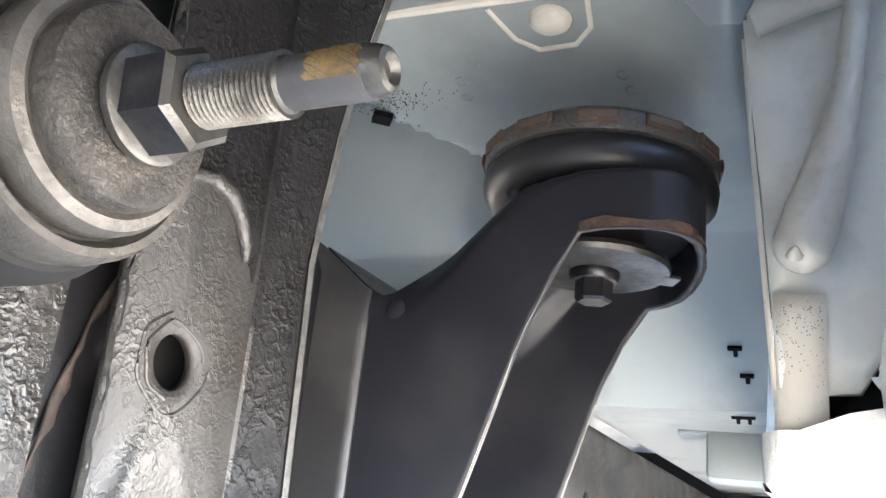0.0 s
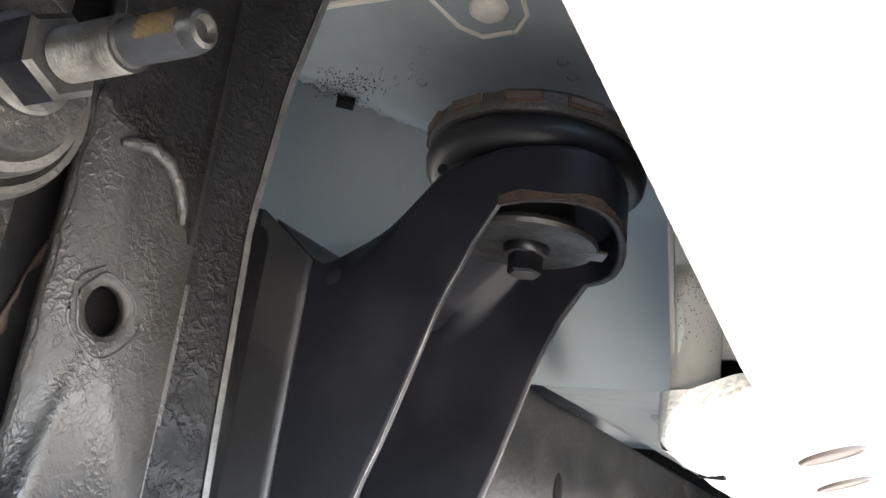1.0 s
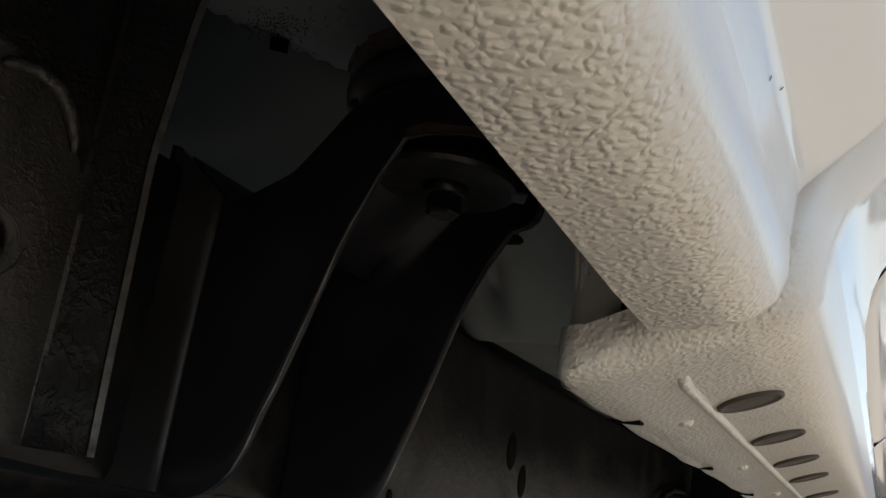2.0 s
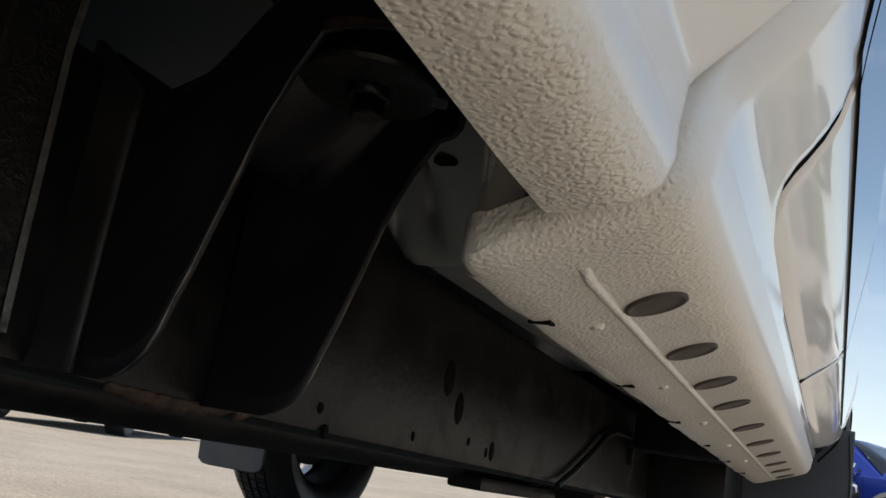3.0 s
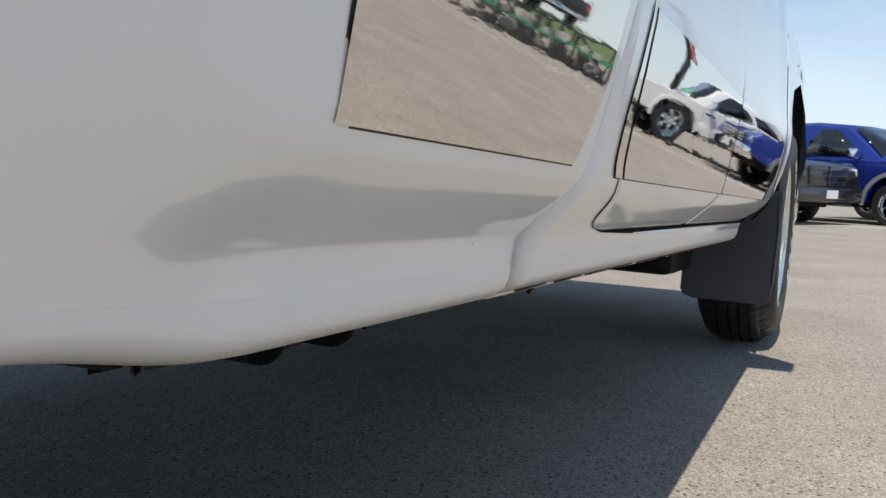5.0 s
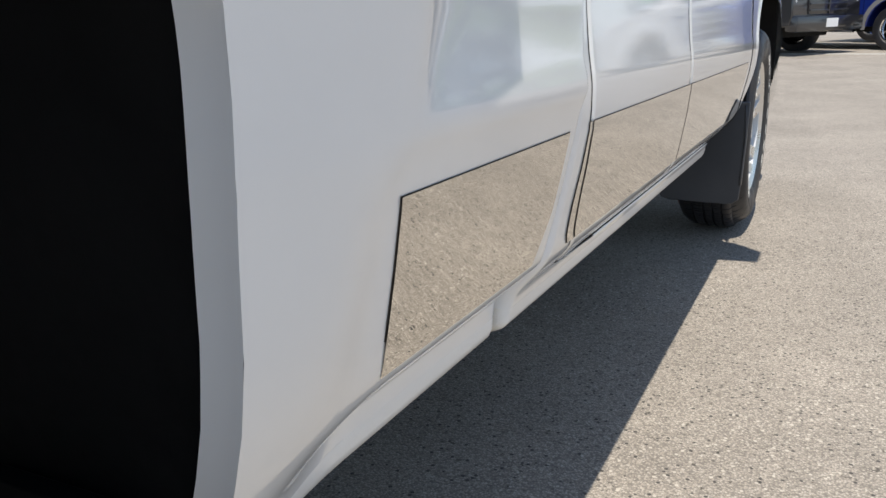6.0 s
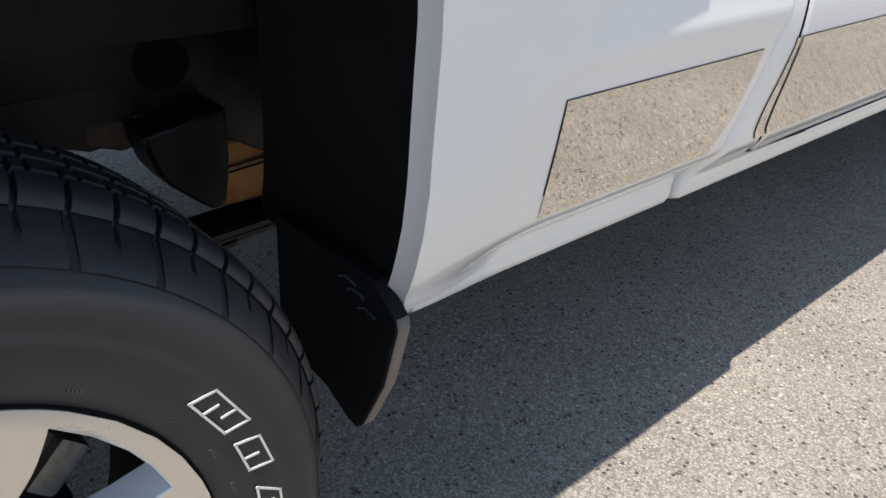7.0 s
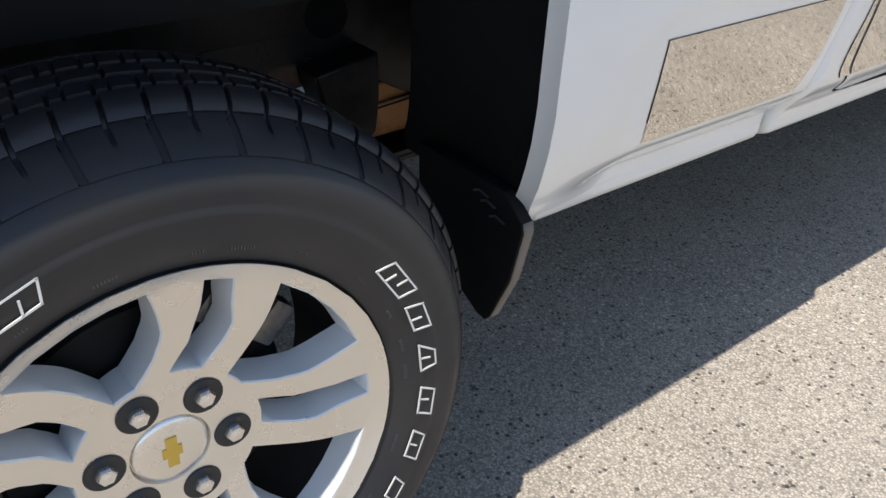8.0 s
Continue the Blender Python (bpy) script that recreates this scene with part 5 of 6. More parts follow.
        r = .00585 + .00025 * math.sin(i * 3.7 + j * 2.9)
        return (x, yb + r * math.cos(a), zb + r * math.sin(a))
    part("thread_lock", rake(grid(patch, range(9), range(13))), M_GOLD, bolt, "flaked yellow thread-lock patch")
    part("bolt_tip", rake(lathe([(.0055, -.2852), (.0053, -.2832), (.0046, -.2812), (.0034, -.2806), (.0024, -.2825), (0, -.2825)], 24, axis="x", origin=(0, yb, zb))), M_THREAD, bolt)
    # leaf pack towards the axle
    bm = bmesh.new()
    for k in range(4):
        y0 = .82 - .16 * k
        pts = []
        for t in steps(0, 1, 10):
            y = y0 + (-y0 - .05) * t
            pts.append((y, .445 - .012 * k - .02 * math.sin(t * 1.5)))
        grid(lambda i, j: ((-.43 - .07 * (j % 2)), pts[i][0], pts[i][1] - .010 * (j // 2)), range(len(pts)), (0, 1), bm)
        grid(lambda i, j: ((-.43 - .07 * j), pts[i][0], pts[i][1] - .010), range(len(pts)), (0, 1), bm)
        grid(lambda i, j: (-.43, pts[i][0], pts[i][1] - .010 * j), range(len(pts)), (0, 1), bm)
    part("leaf_spring", rake(bm), M_FRAME, truck, "dark leaf spring pack")
    part("bump_stop_bracket", prism(BRACKET, -.46, -.40, plane="yz"), M_FRAME, truck, "dark curved bump-stop bracket", soften=.005)
    part("rail_doubler", prism([(.24, .67), (.245, .648), (.28, .622), (.31, .605), (.335, .596), (.36, .598), (.388, .602), (.40, .67)], -.50, -.4595, plane="yz"), M_FRAME, truck, "dark doubler under the frame rail")
    part("spring_box", prism(RUSTBOX, -.52, -.465, plane="yz"), M_ORANGE, truck, "orange-rusted box behind the bracket", soften=.006)
    part("box_slit", block((.004, .12, .004), pose(-.4645, .545, .522, 2)), M_GAP, truck)
    part("box_lip", block((.008, .12, .005), pose(-.463, .545, .5275, 2), bevel=.001), M_RAILRUST, truck, "rusty folded lip over the box")
    part("spring_clamp", prism([(.330, .604), (.372, .588), (.408, .590), (.412, .610), (.37, .628), (.335, .628)], -.505, -.457, plane="yz"), M_RUST, truck, "reddish rusted clamp under the frame rail", soften=.004)
    part("rear_axle", tube([(-.28, 0, .386), (-1.72, 0, .386)], .045, 16), M_FRAME, truck, "dark rear axle tube")
    part("axle_housing", lathe([(0, -.16), (.10, -.14), (.16, -.06), (.17, 0), (.16, .06), (.1, .14), (0, .16)], 24, axis="x", origin=(MID, 0, .386)), M_FRAME, truck)


build_spring_hanger()


# ---------- wheels ----------
RIM_DISH = [(.03, -.092), (.0425, -.092), (.0446, -.0868), (.05, -.0860), (.09, -.086), (.12, -.079), (.2, -.0575), (.226, -.049), (.238, -.0425), (.2465, -.037)]
# edges of the openings as angles from a split spoke's middle, by radius
SPOKE_LOW = [(.0995, -27), (.118, -25.3), (.14, -23.6), (.184, -20.4), (.226, -16)]
SPOKE_HIGH = [(.0995, 31), (.108, 26), (.118, 22), (.13, 18.6), (.16, 14.8), (.19, 16.2), (.226, 18.7)]
SLOT_LOW = [(.1035, -8), (.118, -10), (.142, -11.2), (.165, -10.8), (.19, -6.5), (.226, -2.6)]
SLOT_HIGH = [(.1035, 11.8), (.118, 8.8), (.142, 5.0), (.19, 4.2), (.226, 5.4)]


def rim_mesh():
    """Dished face with five split spokes, machined in front and painted in the openings."""
    bm = bmesh.new()
    radii = [.034, .0425, .0446, .05, .09, .0995, .1035, .111, .12, .13, .142, .154, .166, .178, .19, .203, .215, .226, .2315, .238, .2435, .2465]
    g = []
    for s in range(5):
        for k in range(12):
            line = []
            for r in radii:
                lo, hi, sl, sh = (table(r, t) for t in (SPOKE_LOW, SPOKE_HIGH, SLOT_LOW, SLOT_HIGH))
                ang = (-36, (lo - 36) / 2, lo, lo + (sl - lo) * .33, lo + (sl - lo) * .67, sl, (sl + sh) / 2, sh, sh + (hi - sh) * .33, sh + (hi - sh) * .67, hi, (hi + 36) / 2)[k]
                even = -36 + 6 * k
                ang = even + (ang - even) * smooth(.05, .0995, r)
                a = radians(71 + 72 * s + ang)
                line.append(bm.verts.new((table(r, RIM_DISH), r * math.cos(a), r * math.sin(a))))
            g.append(line)
    for i in range(60):
        k, nxt = i % 12, g[(i + 1) % 60]
        for j in range(len(radii) - 1):
            window = k in (10, 11, 0, 1) and .099 < radii[j] < .225
            slot = k in (5, 6) and .103 < radii[j] < .225
            if not (window or slot):
                bm.faces.new((g[i][j], nxt[j], nxt[j + 1], g[i][j + 1]))
    top = set(bm.faces)
    loose = [v for v in bm.verts if not v.link_faces]
    for v in loose:
        bm.verts.remove(v)
    # painted walls of the openings: a small chamfer, then a long tapering wall
    border = [e for e in bm.edges if len(e.link_faces) == 1]
    for depth, slip in ((.0018, .0018), (.018, .0012), (.022, .0020)):
        out = bmesh.ops.extrude_edge_only(bm, edges=border)
        border = [e for e in out["geom"] if isinstance(e, bmesh.types.BMEdge)]
        for v in {v for e in border for v in e.verts}:
            r = math.hypot(v.co.y, v.co.z)
            if r > .243 or r < .06:
                v.co.x -= .0015
                continue
            off = ((math.degrees(math.atan2(v.co.z, v.co.y)) - 71 + 36) % 72) - 36
            hub = 38 if off > 13 else -34 if off < -13.5 else -1.5
            mid = radians(math.degrees(math.atan2(v.co.z, v.co.y)) - off + hub)
            rc = .165 if abs(hub) > 10 else max(.125, min(.205, r))
            to = Vector((0, rc * math.cos(mid), rc * math.sin(mid))) - Vector((0, v.co.y, v.co.z))
            v.co += to.normalized() * min(slip, to.length * .4)
            v.co.x -= depth
        border = [e for e in border if math.hypot(*(e.verts[0].co + e.verts[1].co).yz / 2) < .243 and math.hypot(*(e.verts[0].co + e.verts[1].co).yz / 2) > .06]
    for f in bm.faces:
        f.material_index = 0 if f in top else 1
    return bm


def tyre_mesh():
    prof = [(.236, -.065), (.2445, -.048), (.2495, -.0405), (.253, -.0390), (.258, -.0365), (.268, -.031), (.2800, -.0265), (.292, -.0238), (.3030, -.0229), (.3062, -.0226), (.3090, -.0238), (.3150, -.0240), (.323, -.0230), (.332, -.0228), (.342, -.0268), (.3515, -.0340), (.3528, -.0358), (.3542, -.0348), (.358, -.0385), (.3640, -.0470), (.3690, -.0543), (.3702, -.0561), (.3770, -.0672), (.3800, -.0748), (.3818, -.0722),
            (.3875, -.0755), (.3925, -.0830), (.3955, -.0920), (.3965, -.1020), (.3885, -.1030), (.3885, -.1085), (.3968, -.1092), (.397, -.1330), (.389, -.1338), (.389, -.1420), (.397, -.1428), (.397, -.1660), (.389, -.1668), (.389, -.1740), (.397, -.1748), (.3965, -.195), (.3955, -.206), (.387, -.2065), (.387, -.213), (.394, -.2135), (.3915, -.226), (.385, -.243), (.37, -.262), (.33, -.283), (.29, -.275), (.25, -.246), (.236, -.231)]
    offs = [0.0, .15, .32, 1.08, 1.25, 1.7, 2.8, 4.2, 5.0, 5.15, 5.75, 5.9]
    count = 66
    pitch = 360.0 / count
    bm = bmesh.new()
    rings = []
    for b in range(count):
        for q, o in enumerate(offs):
            a = radians(b * pitch + o * pitch / 7.5)
            ring = []
            for r, x in prof:
                skew = (x + .15) * .4 if r > .3815 and -.215 < x < -.0720 else (-.0720 + .15) * .4 if x >= -.0750 else 0.0
                cut = dent = swing = 0.0
                groove = q in (2, 3)
                if r > .3815 and -.1022 <= x <= -.0720:
                    cut = .0075 if groove else 0.0
                elif .3695 < r < .3815 and x > -.0760 and b % 2 == 0:
                    dent = .0070 if groove else 0.0
                elif .357 < r < .3815 and x > -.0760 and b % 2 == 1:
                    down = (.3815 - r) / .024
                    swing = radians(1.0 * down) * (-1 if q in (1, 2) else 1 if q in (3, 4) else 0)
                    dent = .0060 * (1 - .8 * down) if groove else 0.0
                elif r > .385 and x < -.2134:
                    cut = .0065 if groove else 0.0
                elif r > .39 and -.1335 < x < -.1085 and q in (2, 3, 9, 10):
                    cut = .005
                elif r > .39 and -.2065 < x < -.1745 and q in (2, 3, 9, 10):
                    cut = .005
                elif r > .39 and -.1665 < x < -.1425 and q in (9, 10):
                    cut = .004
                turn = a + skew + swing
                ring.append(bm.verts.new((x - dent, (r - cut) * math.cos(turn), (r - cut) * math.sin(turn))))
            rings.append(ring)
    for k in range(len(rings)):
        a, c = rings[k], rings[(k + 1) % len(rings)]
        for j in range(len(prof) - 1):
            bm.faces.new((a[j], c[j], c[j + 1], a[j + 1]))
    return bm


BLOCKS = ((.0285, (0, .35, .62)), (.0205, (0, .55)), (.0215, (.35, .5)), (.0205, (0, .45)), (.0200, (.15, .5)), (.0150, (0,)), (.0180, (0, .4)), (.0205, (0, .55)))


def letter_mesh(kind):
    """A plain outlined block of the width and slant of one raised sidewall character."""
    bm = bmesh.new()
    w, bars = BLOCKS[kind]
    h, t, lean = .0108, .0021, .0042
    def ring(pts, close=True):
        n = len(pts)
        for k in range(n if close else n - 1):
            (a, b), (c, d) = pts[k], pts[(k + 1) % n]
            dx, dy = c - a, d - b
            L = math.hypot(dx, dy)
            nx, ny = -dy / L * t / 2, dx / L * t / 2
            ex, ey = dx / L * t / 2, dy / L * t / 2
            q = [(a + nx - ex, b + ny - ey), (c + nx + ex, d + ny + ey), (c - nx + ex, d - ny + ey), (a - nx - ex, b - ny - ey)]
            lo = [bm.verts.new((.0, u, v)) for u, v in q]
            hi = [bm.verts.new((.0012, u, v)) for u, v in q]
            bm.faces.new(hi)
            for m in range(4):
                bm.faces.new((lo[m], lo[(m + 1) % 4], hi[(m + 1) % 4], hi[m]))
    top = w * (.55 if kind == 2 else 1.0)
    ring([(-w * .96 - lean, -h), (w * .90 - lean, -h), (top * .96 + lean, h), (-top * .9 + lean, h)])
    for k, at in enumerate(bars[1:]):
        u = w * (2 * at - 1)
        ring([(u - lean, -h), (u + lean * .2, h * .25)] if k % 2 == 0 else [(u - lean * .2, -h * .25), (u + lean, h)], False)
    return bm


RIM_SIDE = {}


def build_wheel(name, y, side, spin, rear=True):
    """Wheel at the right (side=1) or left (side=-1) of the truck."""
    x = (0.0 if rear else -.028) if side > 0 else 2 * MID - (0 if rear else .018)
    z = .392 + ground_z(x, y)
    place = Matrix.Translation((x, y, z)) @ (Matrix.Rotation(radians(spin), 4, "X") if side > 0 else Matrix.Rotation(math.pi, 4, "Z") @ Matrix.Rotation(radians(spin), 4, "X"))
    first = not RIM_SIDE
    if first:
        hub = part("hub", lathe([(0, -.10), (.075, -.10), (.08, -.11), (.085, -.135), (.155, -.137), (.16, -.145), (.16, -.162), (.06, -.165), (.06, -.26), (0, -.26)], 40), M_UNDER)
        bpy.data.objects.remove(hub)
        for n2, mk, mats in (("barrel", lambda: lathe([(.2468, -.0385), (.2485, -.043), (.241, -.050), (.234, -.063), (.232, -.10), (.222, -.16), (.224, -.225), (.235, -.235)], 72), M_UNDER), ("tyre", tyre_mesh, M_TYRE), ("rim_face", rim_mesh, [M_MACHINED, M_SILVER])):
            o = part(n2, mk(), mats, sharp=35 if n2 != "tyre" else 30)
            RIM_SIDE[n2] = o.data
            bpy.data.objects.remove(o)
        RIM_SIDE["hub"] = bpy.data.meshes["hub"]
        bm = bmesh.new()
        block((.05, .10, .042), pose(-.150, .118, .118, -45), bm, bevel=.010)
        block((.03, .03, .055), pose(-.128, .085, .140, -45), bm, bevel=.006)
        block((.03, .03, .055), pose(-.128, .145, .085, -45), bm, bevel=.006)
        o = part("brake_caliper", bm, M_STEEL)
        RIM_SIDE["brake_caliper"] = o.data
        bpy.data.objects.remove(o)
        bm = lathe([(0, .0115), (.004, .011), (.0055, .010), (.0085, .0095)], 6)
        hexagon((-.012, 0, 0), .0185, .022, "x", bm)
        o = part("lug_nut", bm, M_MACHINED)
        RIM_SIDE["lug_nut"] = o.data
        bpy.data.objects.remove(o)
        o = part("lug_pocket", lathe([(.022, -.002), (.022, .0008), (.0208, .0022), (.0195, .0014), (.0, .0012)], 28), M_BLACKPIT)
        RIM_SIDE["lug_pocket"] = o.data
        bpy.data.objects.remove(o)
        bm = lathe([(0, -.0835), (.02, -.0838), (.034, -.085), (.0405, -.0868), (.0418, -.0885), (.0418, -.095)], 48)
        o = part("centre_cap", bm, M_MACHINED)
        RIM_SIDE["centre_cap"] = o.data
        bpy.data.objects.remove(o)
        bm = block((.0016, .0125, .040), pose(-.0832, 0, 0), bevel=.0006)
        block((.0017, .022, .0135), pose(-.0832, 0, 0), bm, bevel=.0006)
        o = part("emblem", bm, M_EMBLEM)
        RIM_SIDE["emblem"] = o.data
        bpy.data.objects.remove(o)
        bm = bmesh.new()
        rnd = random.Random(5)
        a = 0.0
        while a < 350:
            n = rnd.randint(3, 9)
            for k in range(n):
                t = radians(a)
                x = -.0320
                block((.0012, .0016, rnd.choice((.003, .004))), Matrix.Translation((x + .0004, .2665 * math.cos(t), .2665 * math.sin(t))) @ Matrix.Rotation(t - math.pi / 2, 4, "X"), bm)
                a += .7
            a += rnd.uniform(3, 16)
        o = part("sidewall_bars", bm, M_FLAP)
        RIM_SIDE["sidewall_bars"] = o.data
        bpy.data.objects.remove(o)
        for k in range(8):
            o = part("raised_letter", letter_mesh(k), M_LETTER)
            RIM_SIDE["letter%d" % k] = o.data
            bpy.data.objects.remove(o)
    wheel = new(name, RIM_SIDE["hub"])
    wheel.parent = truck
    wheel.matrix_parent_inverse = SPOT[truck.name].inverted()
    wheel.matrix_basis = place
    wheel["label"] = "six-lug alloy wheel with machined split spokes"
    def sub(key, m=None, label=""):
        o = new("raised_letter" if key.startswith("letter") else key, RIM_SIDE[key])
        o.parent = wheel
        if m is not None:
            o.matrix_basis = m
        if label:
            o["label"] = label
        return o
    sub("barrel")
    sub("brake_caliper", None, "dull grey brake caliper")
    sub("tyre", None, "black tyre with outlined white sidewall lettering")
    sub("rim_face", None, "machined alloy face with five split spokes")
    sub("centre_cap", None, "brushed round centre cap")
    sub("emblem", pose(0, 0, 0, -3), "small gold emblem")
    for k in range(6):
        a = radians(120 - 60 * k - 9.0)
        at = Matrix.Translation((-.0858, .06985 * math.cos(a), .06985 * math.sin(a)))
        sub("lug_pocket", at, "black lug pocket")
        sub("lug_nut", at, "dull steel lug nut")
    tagged(sub("sidewall_bars", None, "rows of tiny embossed bars"), kind="stuff")
    for word in (31.0, 203.0):
        for k in range(8):
            a = radians(word - 13.2 * k)
            r = .2933
            m = Matrix.Translation((-.0236, r * math.cos(a), r * math.sin(a))) @ Matrix.Rotation(a - math.pi / 2, 4, "X")
            sub("letter%d" % k, m)
    return wheel


build_wheel("rear_wheel", 0.0, 1, 0)
build_wheel("rear_wheel", 0.0, -1, 40)
build_wheel("front_wheel", 3.615, 1, 25, rear=False)
build_wheel("front_wheel", 3.60, -1, 70, rear=False)


def build_flaps():
    # front flaps hang behind the front wheels
    for flip in (False, True):
        outline = [(-.040, .52), (-.042, .40), (-.048, .24), (-.053, .188), (-.073, .174), (-.10, .171), (-.285, .172), (-.312, .180), (-.322, .198), (-.320, .30), (-.31, .52)]
        bm = prism(outline, 3.085, 3.097)
        if flip:
            mirrored(bm)
            bmesh.ops.translate(bm, verts=bm.verts, vec=(-.018, 0, -.022))
        part("front_mud_flap", bm, M_FLAP, truck, "dark grey moulded mud flap behind the front wheel", soften=.003)
        # moulded return that carries the flap up to the fender
        bm = grid(lambda u, v: (table(.24 + .27 * v, [(.24, -.050), (.40, -.044), (.51, -.050)]) + .003 * math.sin(u * 3.1), 3.080 + .035 * u, .24 + .27 * v), steps(0, 1, 4), steps(0, 1, 8))
        if flip:
            mirrored(bm)
        part("flap_return", bm, M_FLAP, truck, "dark grey flap edge wrapped round the fender", thick=.004)
        # front wheelhouse
        def liner(i, j):
            a = math.pi * i / 20
            return (-.06 - .3 * j / 4, 3.645 - .50 * math.cos(a), .50 + .46 * math.sin(a) ** .7)
        bm = grid(liner, range(21), range(5))
        if flip:
            mirrored(bm)
        part("wheelhouse_liner", bm, M_LINER, truck, "matt black wheelhouse liner")
        # guard ahead of the rear wheel
        poly = [(-.083, .500), (-.080, .486), (-.100, .40), (-.138, .315), (-.148, .304), (-.165, .306), (-.21, .33), (-.31, .345), (-.31, .53), (-.12, .53)]
        bm = prism(poly, .488, .507)
        if flip:
            mirrored(bm)
        g = part("rear_wheel_guard", bm, M_LINER, truck, "black wheel guard with a dusty edge", soften=.002)
        bm = bmesh.new()
        edge = poly[0:5]
        grid(lambda i, j: (edge[i][0] + .0014, .4895 + .017 * j, edge[i][1] - .0006), range(len(edge)), (0, 1), bm)
        if flip:
            mirrored(bm)
        part("guard_edge", bm, M_FLAPEDGE, g, "brown dusty edge", thick=.0008)
        for sx, sz in ((-.115, .485), (-.15, .51), (-.135, .50)):
            bm = tube([(sx, .4865, sz), (sx - .018, .486, sz + .004), (sx - .03, .4865, sz - .002)], .0016, 6)
            if flip:
                mirrored(bm)
            part("clip_wire", bm, M_FLAP, g)


build_flaps()


# ---------- parked vehicles ----------
def local(bm, m):
    bmesh.ops.transform(bm, matrix=m, verts=bm.verts)
    return bm


def parked_pickup(name, at, heading, paint, lower, label, suv=False, sticker=False, tow=None, bright=True, lift=0.0):
    """A full-size pickup, front along its own x; heading in degrees from the world's x."""
    lift += ground_z(*at)
    car = thing(name, (*at, lift), label, "pickup truck" if not suv else "car", "parked vehicles")
    place = Matrix.Translation((*at, lift)) @ Matrix.Rotation(radians(heading), 4, "Z")
    def add(n, bm, mat, parent=None, lab="", soften=0.0):
        return part(n, local(bm, place), mat, parent or car, lab, soften=soften)
    fx, rx, wr = 1.80, -1.85, .40
    # lower body with arch cut-outs
    def arch(cx, n=9):
        return [(cx + .50 * math.cos(a), .42 + .50 * math.sin(a)) for a in steps(0, math.pi, n)]
    top_tail = 1.20
    outline = [(2.82, .52), (2.86, .70), (2.84, .98), (2.70, 1.10), (1.55, 1.19), (1.2, 1.20), (-.85, 1.22), (-1.0, top_tail), (-2.86, top_tail), (-2.90, .80), (-2.84, .52)] + arch(rx)[::-1] + [(rx + .52, .42), (fx - .52, .42)] + arch(fx)[::-1]
    b = add("body", prism(outline, -.97, .97), paint, None, "", .06)
    # flares and sill cladding
    for cx in (fx, rx):
        for s in (-1, 1):
            bm = bmesh.new()
            pts = [(cx + r * math.cos(a), .42 + r * math.sin(a)) for r in (.50, .575) for a in steps(-.1, math.pi + .1, 14)]
            def flare(i, j):
                k, d = i, j
                x, z = pts[(15 if d in (1, 2) else 0) + k]
                return (x, s * (.955 + (.05 if d in (0, 1) else .0)), z)
            grid(flare, range(15), (0, 1, 2), bm)
            add("fender_flare", bm, lower, b, "plain wheel-arch flare")
    for s in (-1, 1):
        add("sill", block((2.6, .05, .22), pose(-.02, s * .965, .50), bevel=.015), lower, b)
        add("step_rail", tube([(-1.15, s * 1.0, .36), (1.1, s * 1.0, .36)], .04, 8), M_BLACK if not bright else M_CHROME, b)
    # cab
    secs = [(-.98, .93, .78, 1.20, 1.80), (-.80, .94, .79, 1.20, 1.87), (.1, .94, .79, 1.20, 1.90), (.75, .93, .76, 1.20, 1.84), (1.52, .92, .86, 1.19, 1.22)]
    if suv:
        secs = [(-2.75, .90, .74, 1.20, 1.76), (-2.5, .93, .78, 1.20, 1.84)] + secs[2:]
    bm = bmesh.new()
    rings = []
    for x, lo, hi, z0, z1 in secs:
        rings.append([bm.verts.new((x, p, q)) for p, q in [(-lo, z0), (-hi - .02, z1 - .07), (-hi + .08, z1), (0, z1 + .02), (hi - .08, z1), (hi + .02, z1 - .07), (lo, z0)]])
    for a, c in zip(rings, rings[1:]):
        for j in range(6):
            bm.faces.new((a[j], c[j], c[j + 1], a[j + 1]))
    bm.faces.new(rings[0])
    cab = add("cab", bm, paint, None, "", 0)
    def pane(n, q, lab):
        bm = bmesh.new()
        bm.faces.new([bm.verts.new(p) for p in q])
        part_ob = part(n, local(bm, place), M_GLASS, cab, lab, thick=.004)
        return part_ob
    for s in (-1, 1):
        for x0, x1, x2, x3 in ((-.76, -.06, -.06, -.72), (.04, 1.16, .58, .04)):
            pane("side_window", [(x0, s * .945, 1.25), (x1, s * .94, 1.25), (x2, s * .815, 1.76), (x3, s * .815, 1.76)], "dark side window")
    pane("windscreen", [(1.47, -.82, 1.26), (1.47, .82, 1.26), (.86, .70, 1.80), (.86, -.70, 1.80)], "dark windscreen")
    if not suv:
        pane("rear_window", [(-.995, -.7, 1.30), (-.995, .7, 1.30), (-.99, .65, 1.72), (-.99, -.65, 1.72)], "dark rear window")
        add("bed_cover", block((1.78, 1.70, .03), pose(-1.93, 0, 1.205), bevel=.01), M_LINER, None, "black bed cover")
    if sticker:
        pane("window_sticker", [(1.38, .10, 1.36), (1.38, .42, 1.36), (1.20, .40, 1.52), (1.20, .10, 1.52)], "bright green windscreen sticker").data.materials[0] = M_STICKER
    # nose
    grille = add("grille", block((.06, 1.10, .34), pose(2.85, 0, .86), bevel=.02), M_BLACK, None, "black grille with a cross frame")
    for k in range(3):
        add("grille_bar", block((.03, 1.08, .03), pose(2.885, 0, .76 + .10 * k), bevel=.006), M_CHROME if bright else M_BLACK, grille)
    add("grille_post", block((.035, .05, .32), pose(2.885, 0, .86), bevel=.006), M_CHROME if bright else M_BLACK, grille)
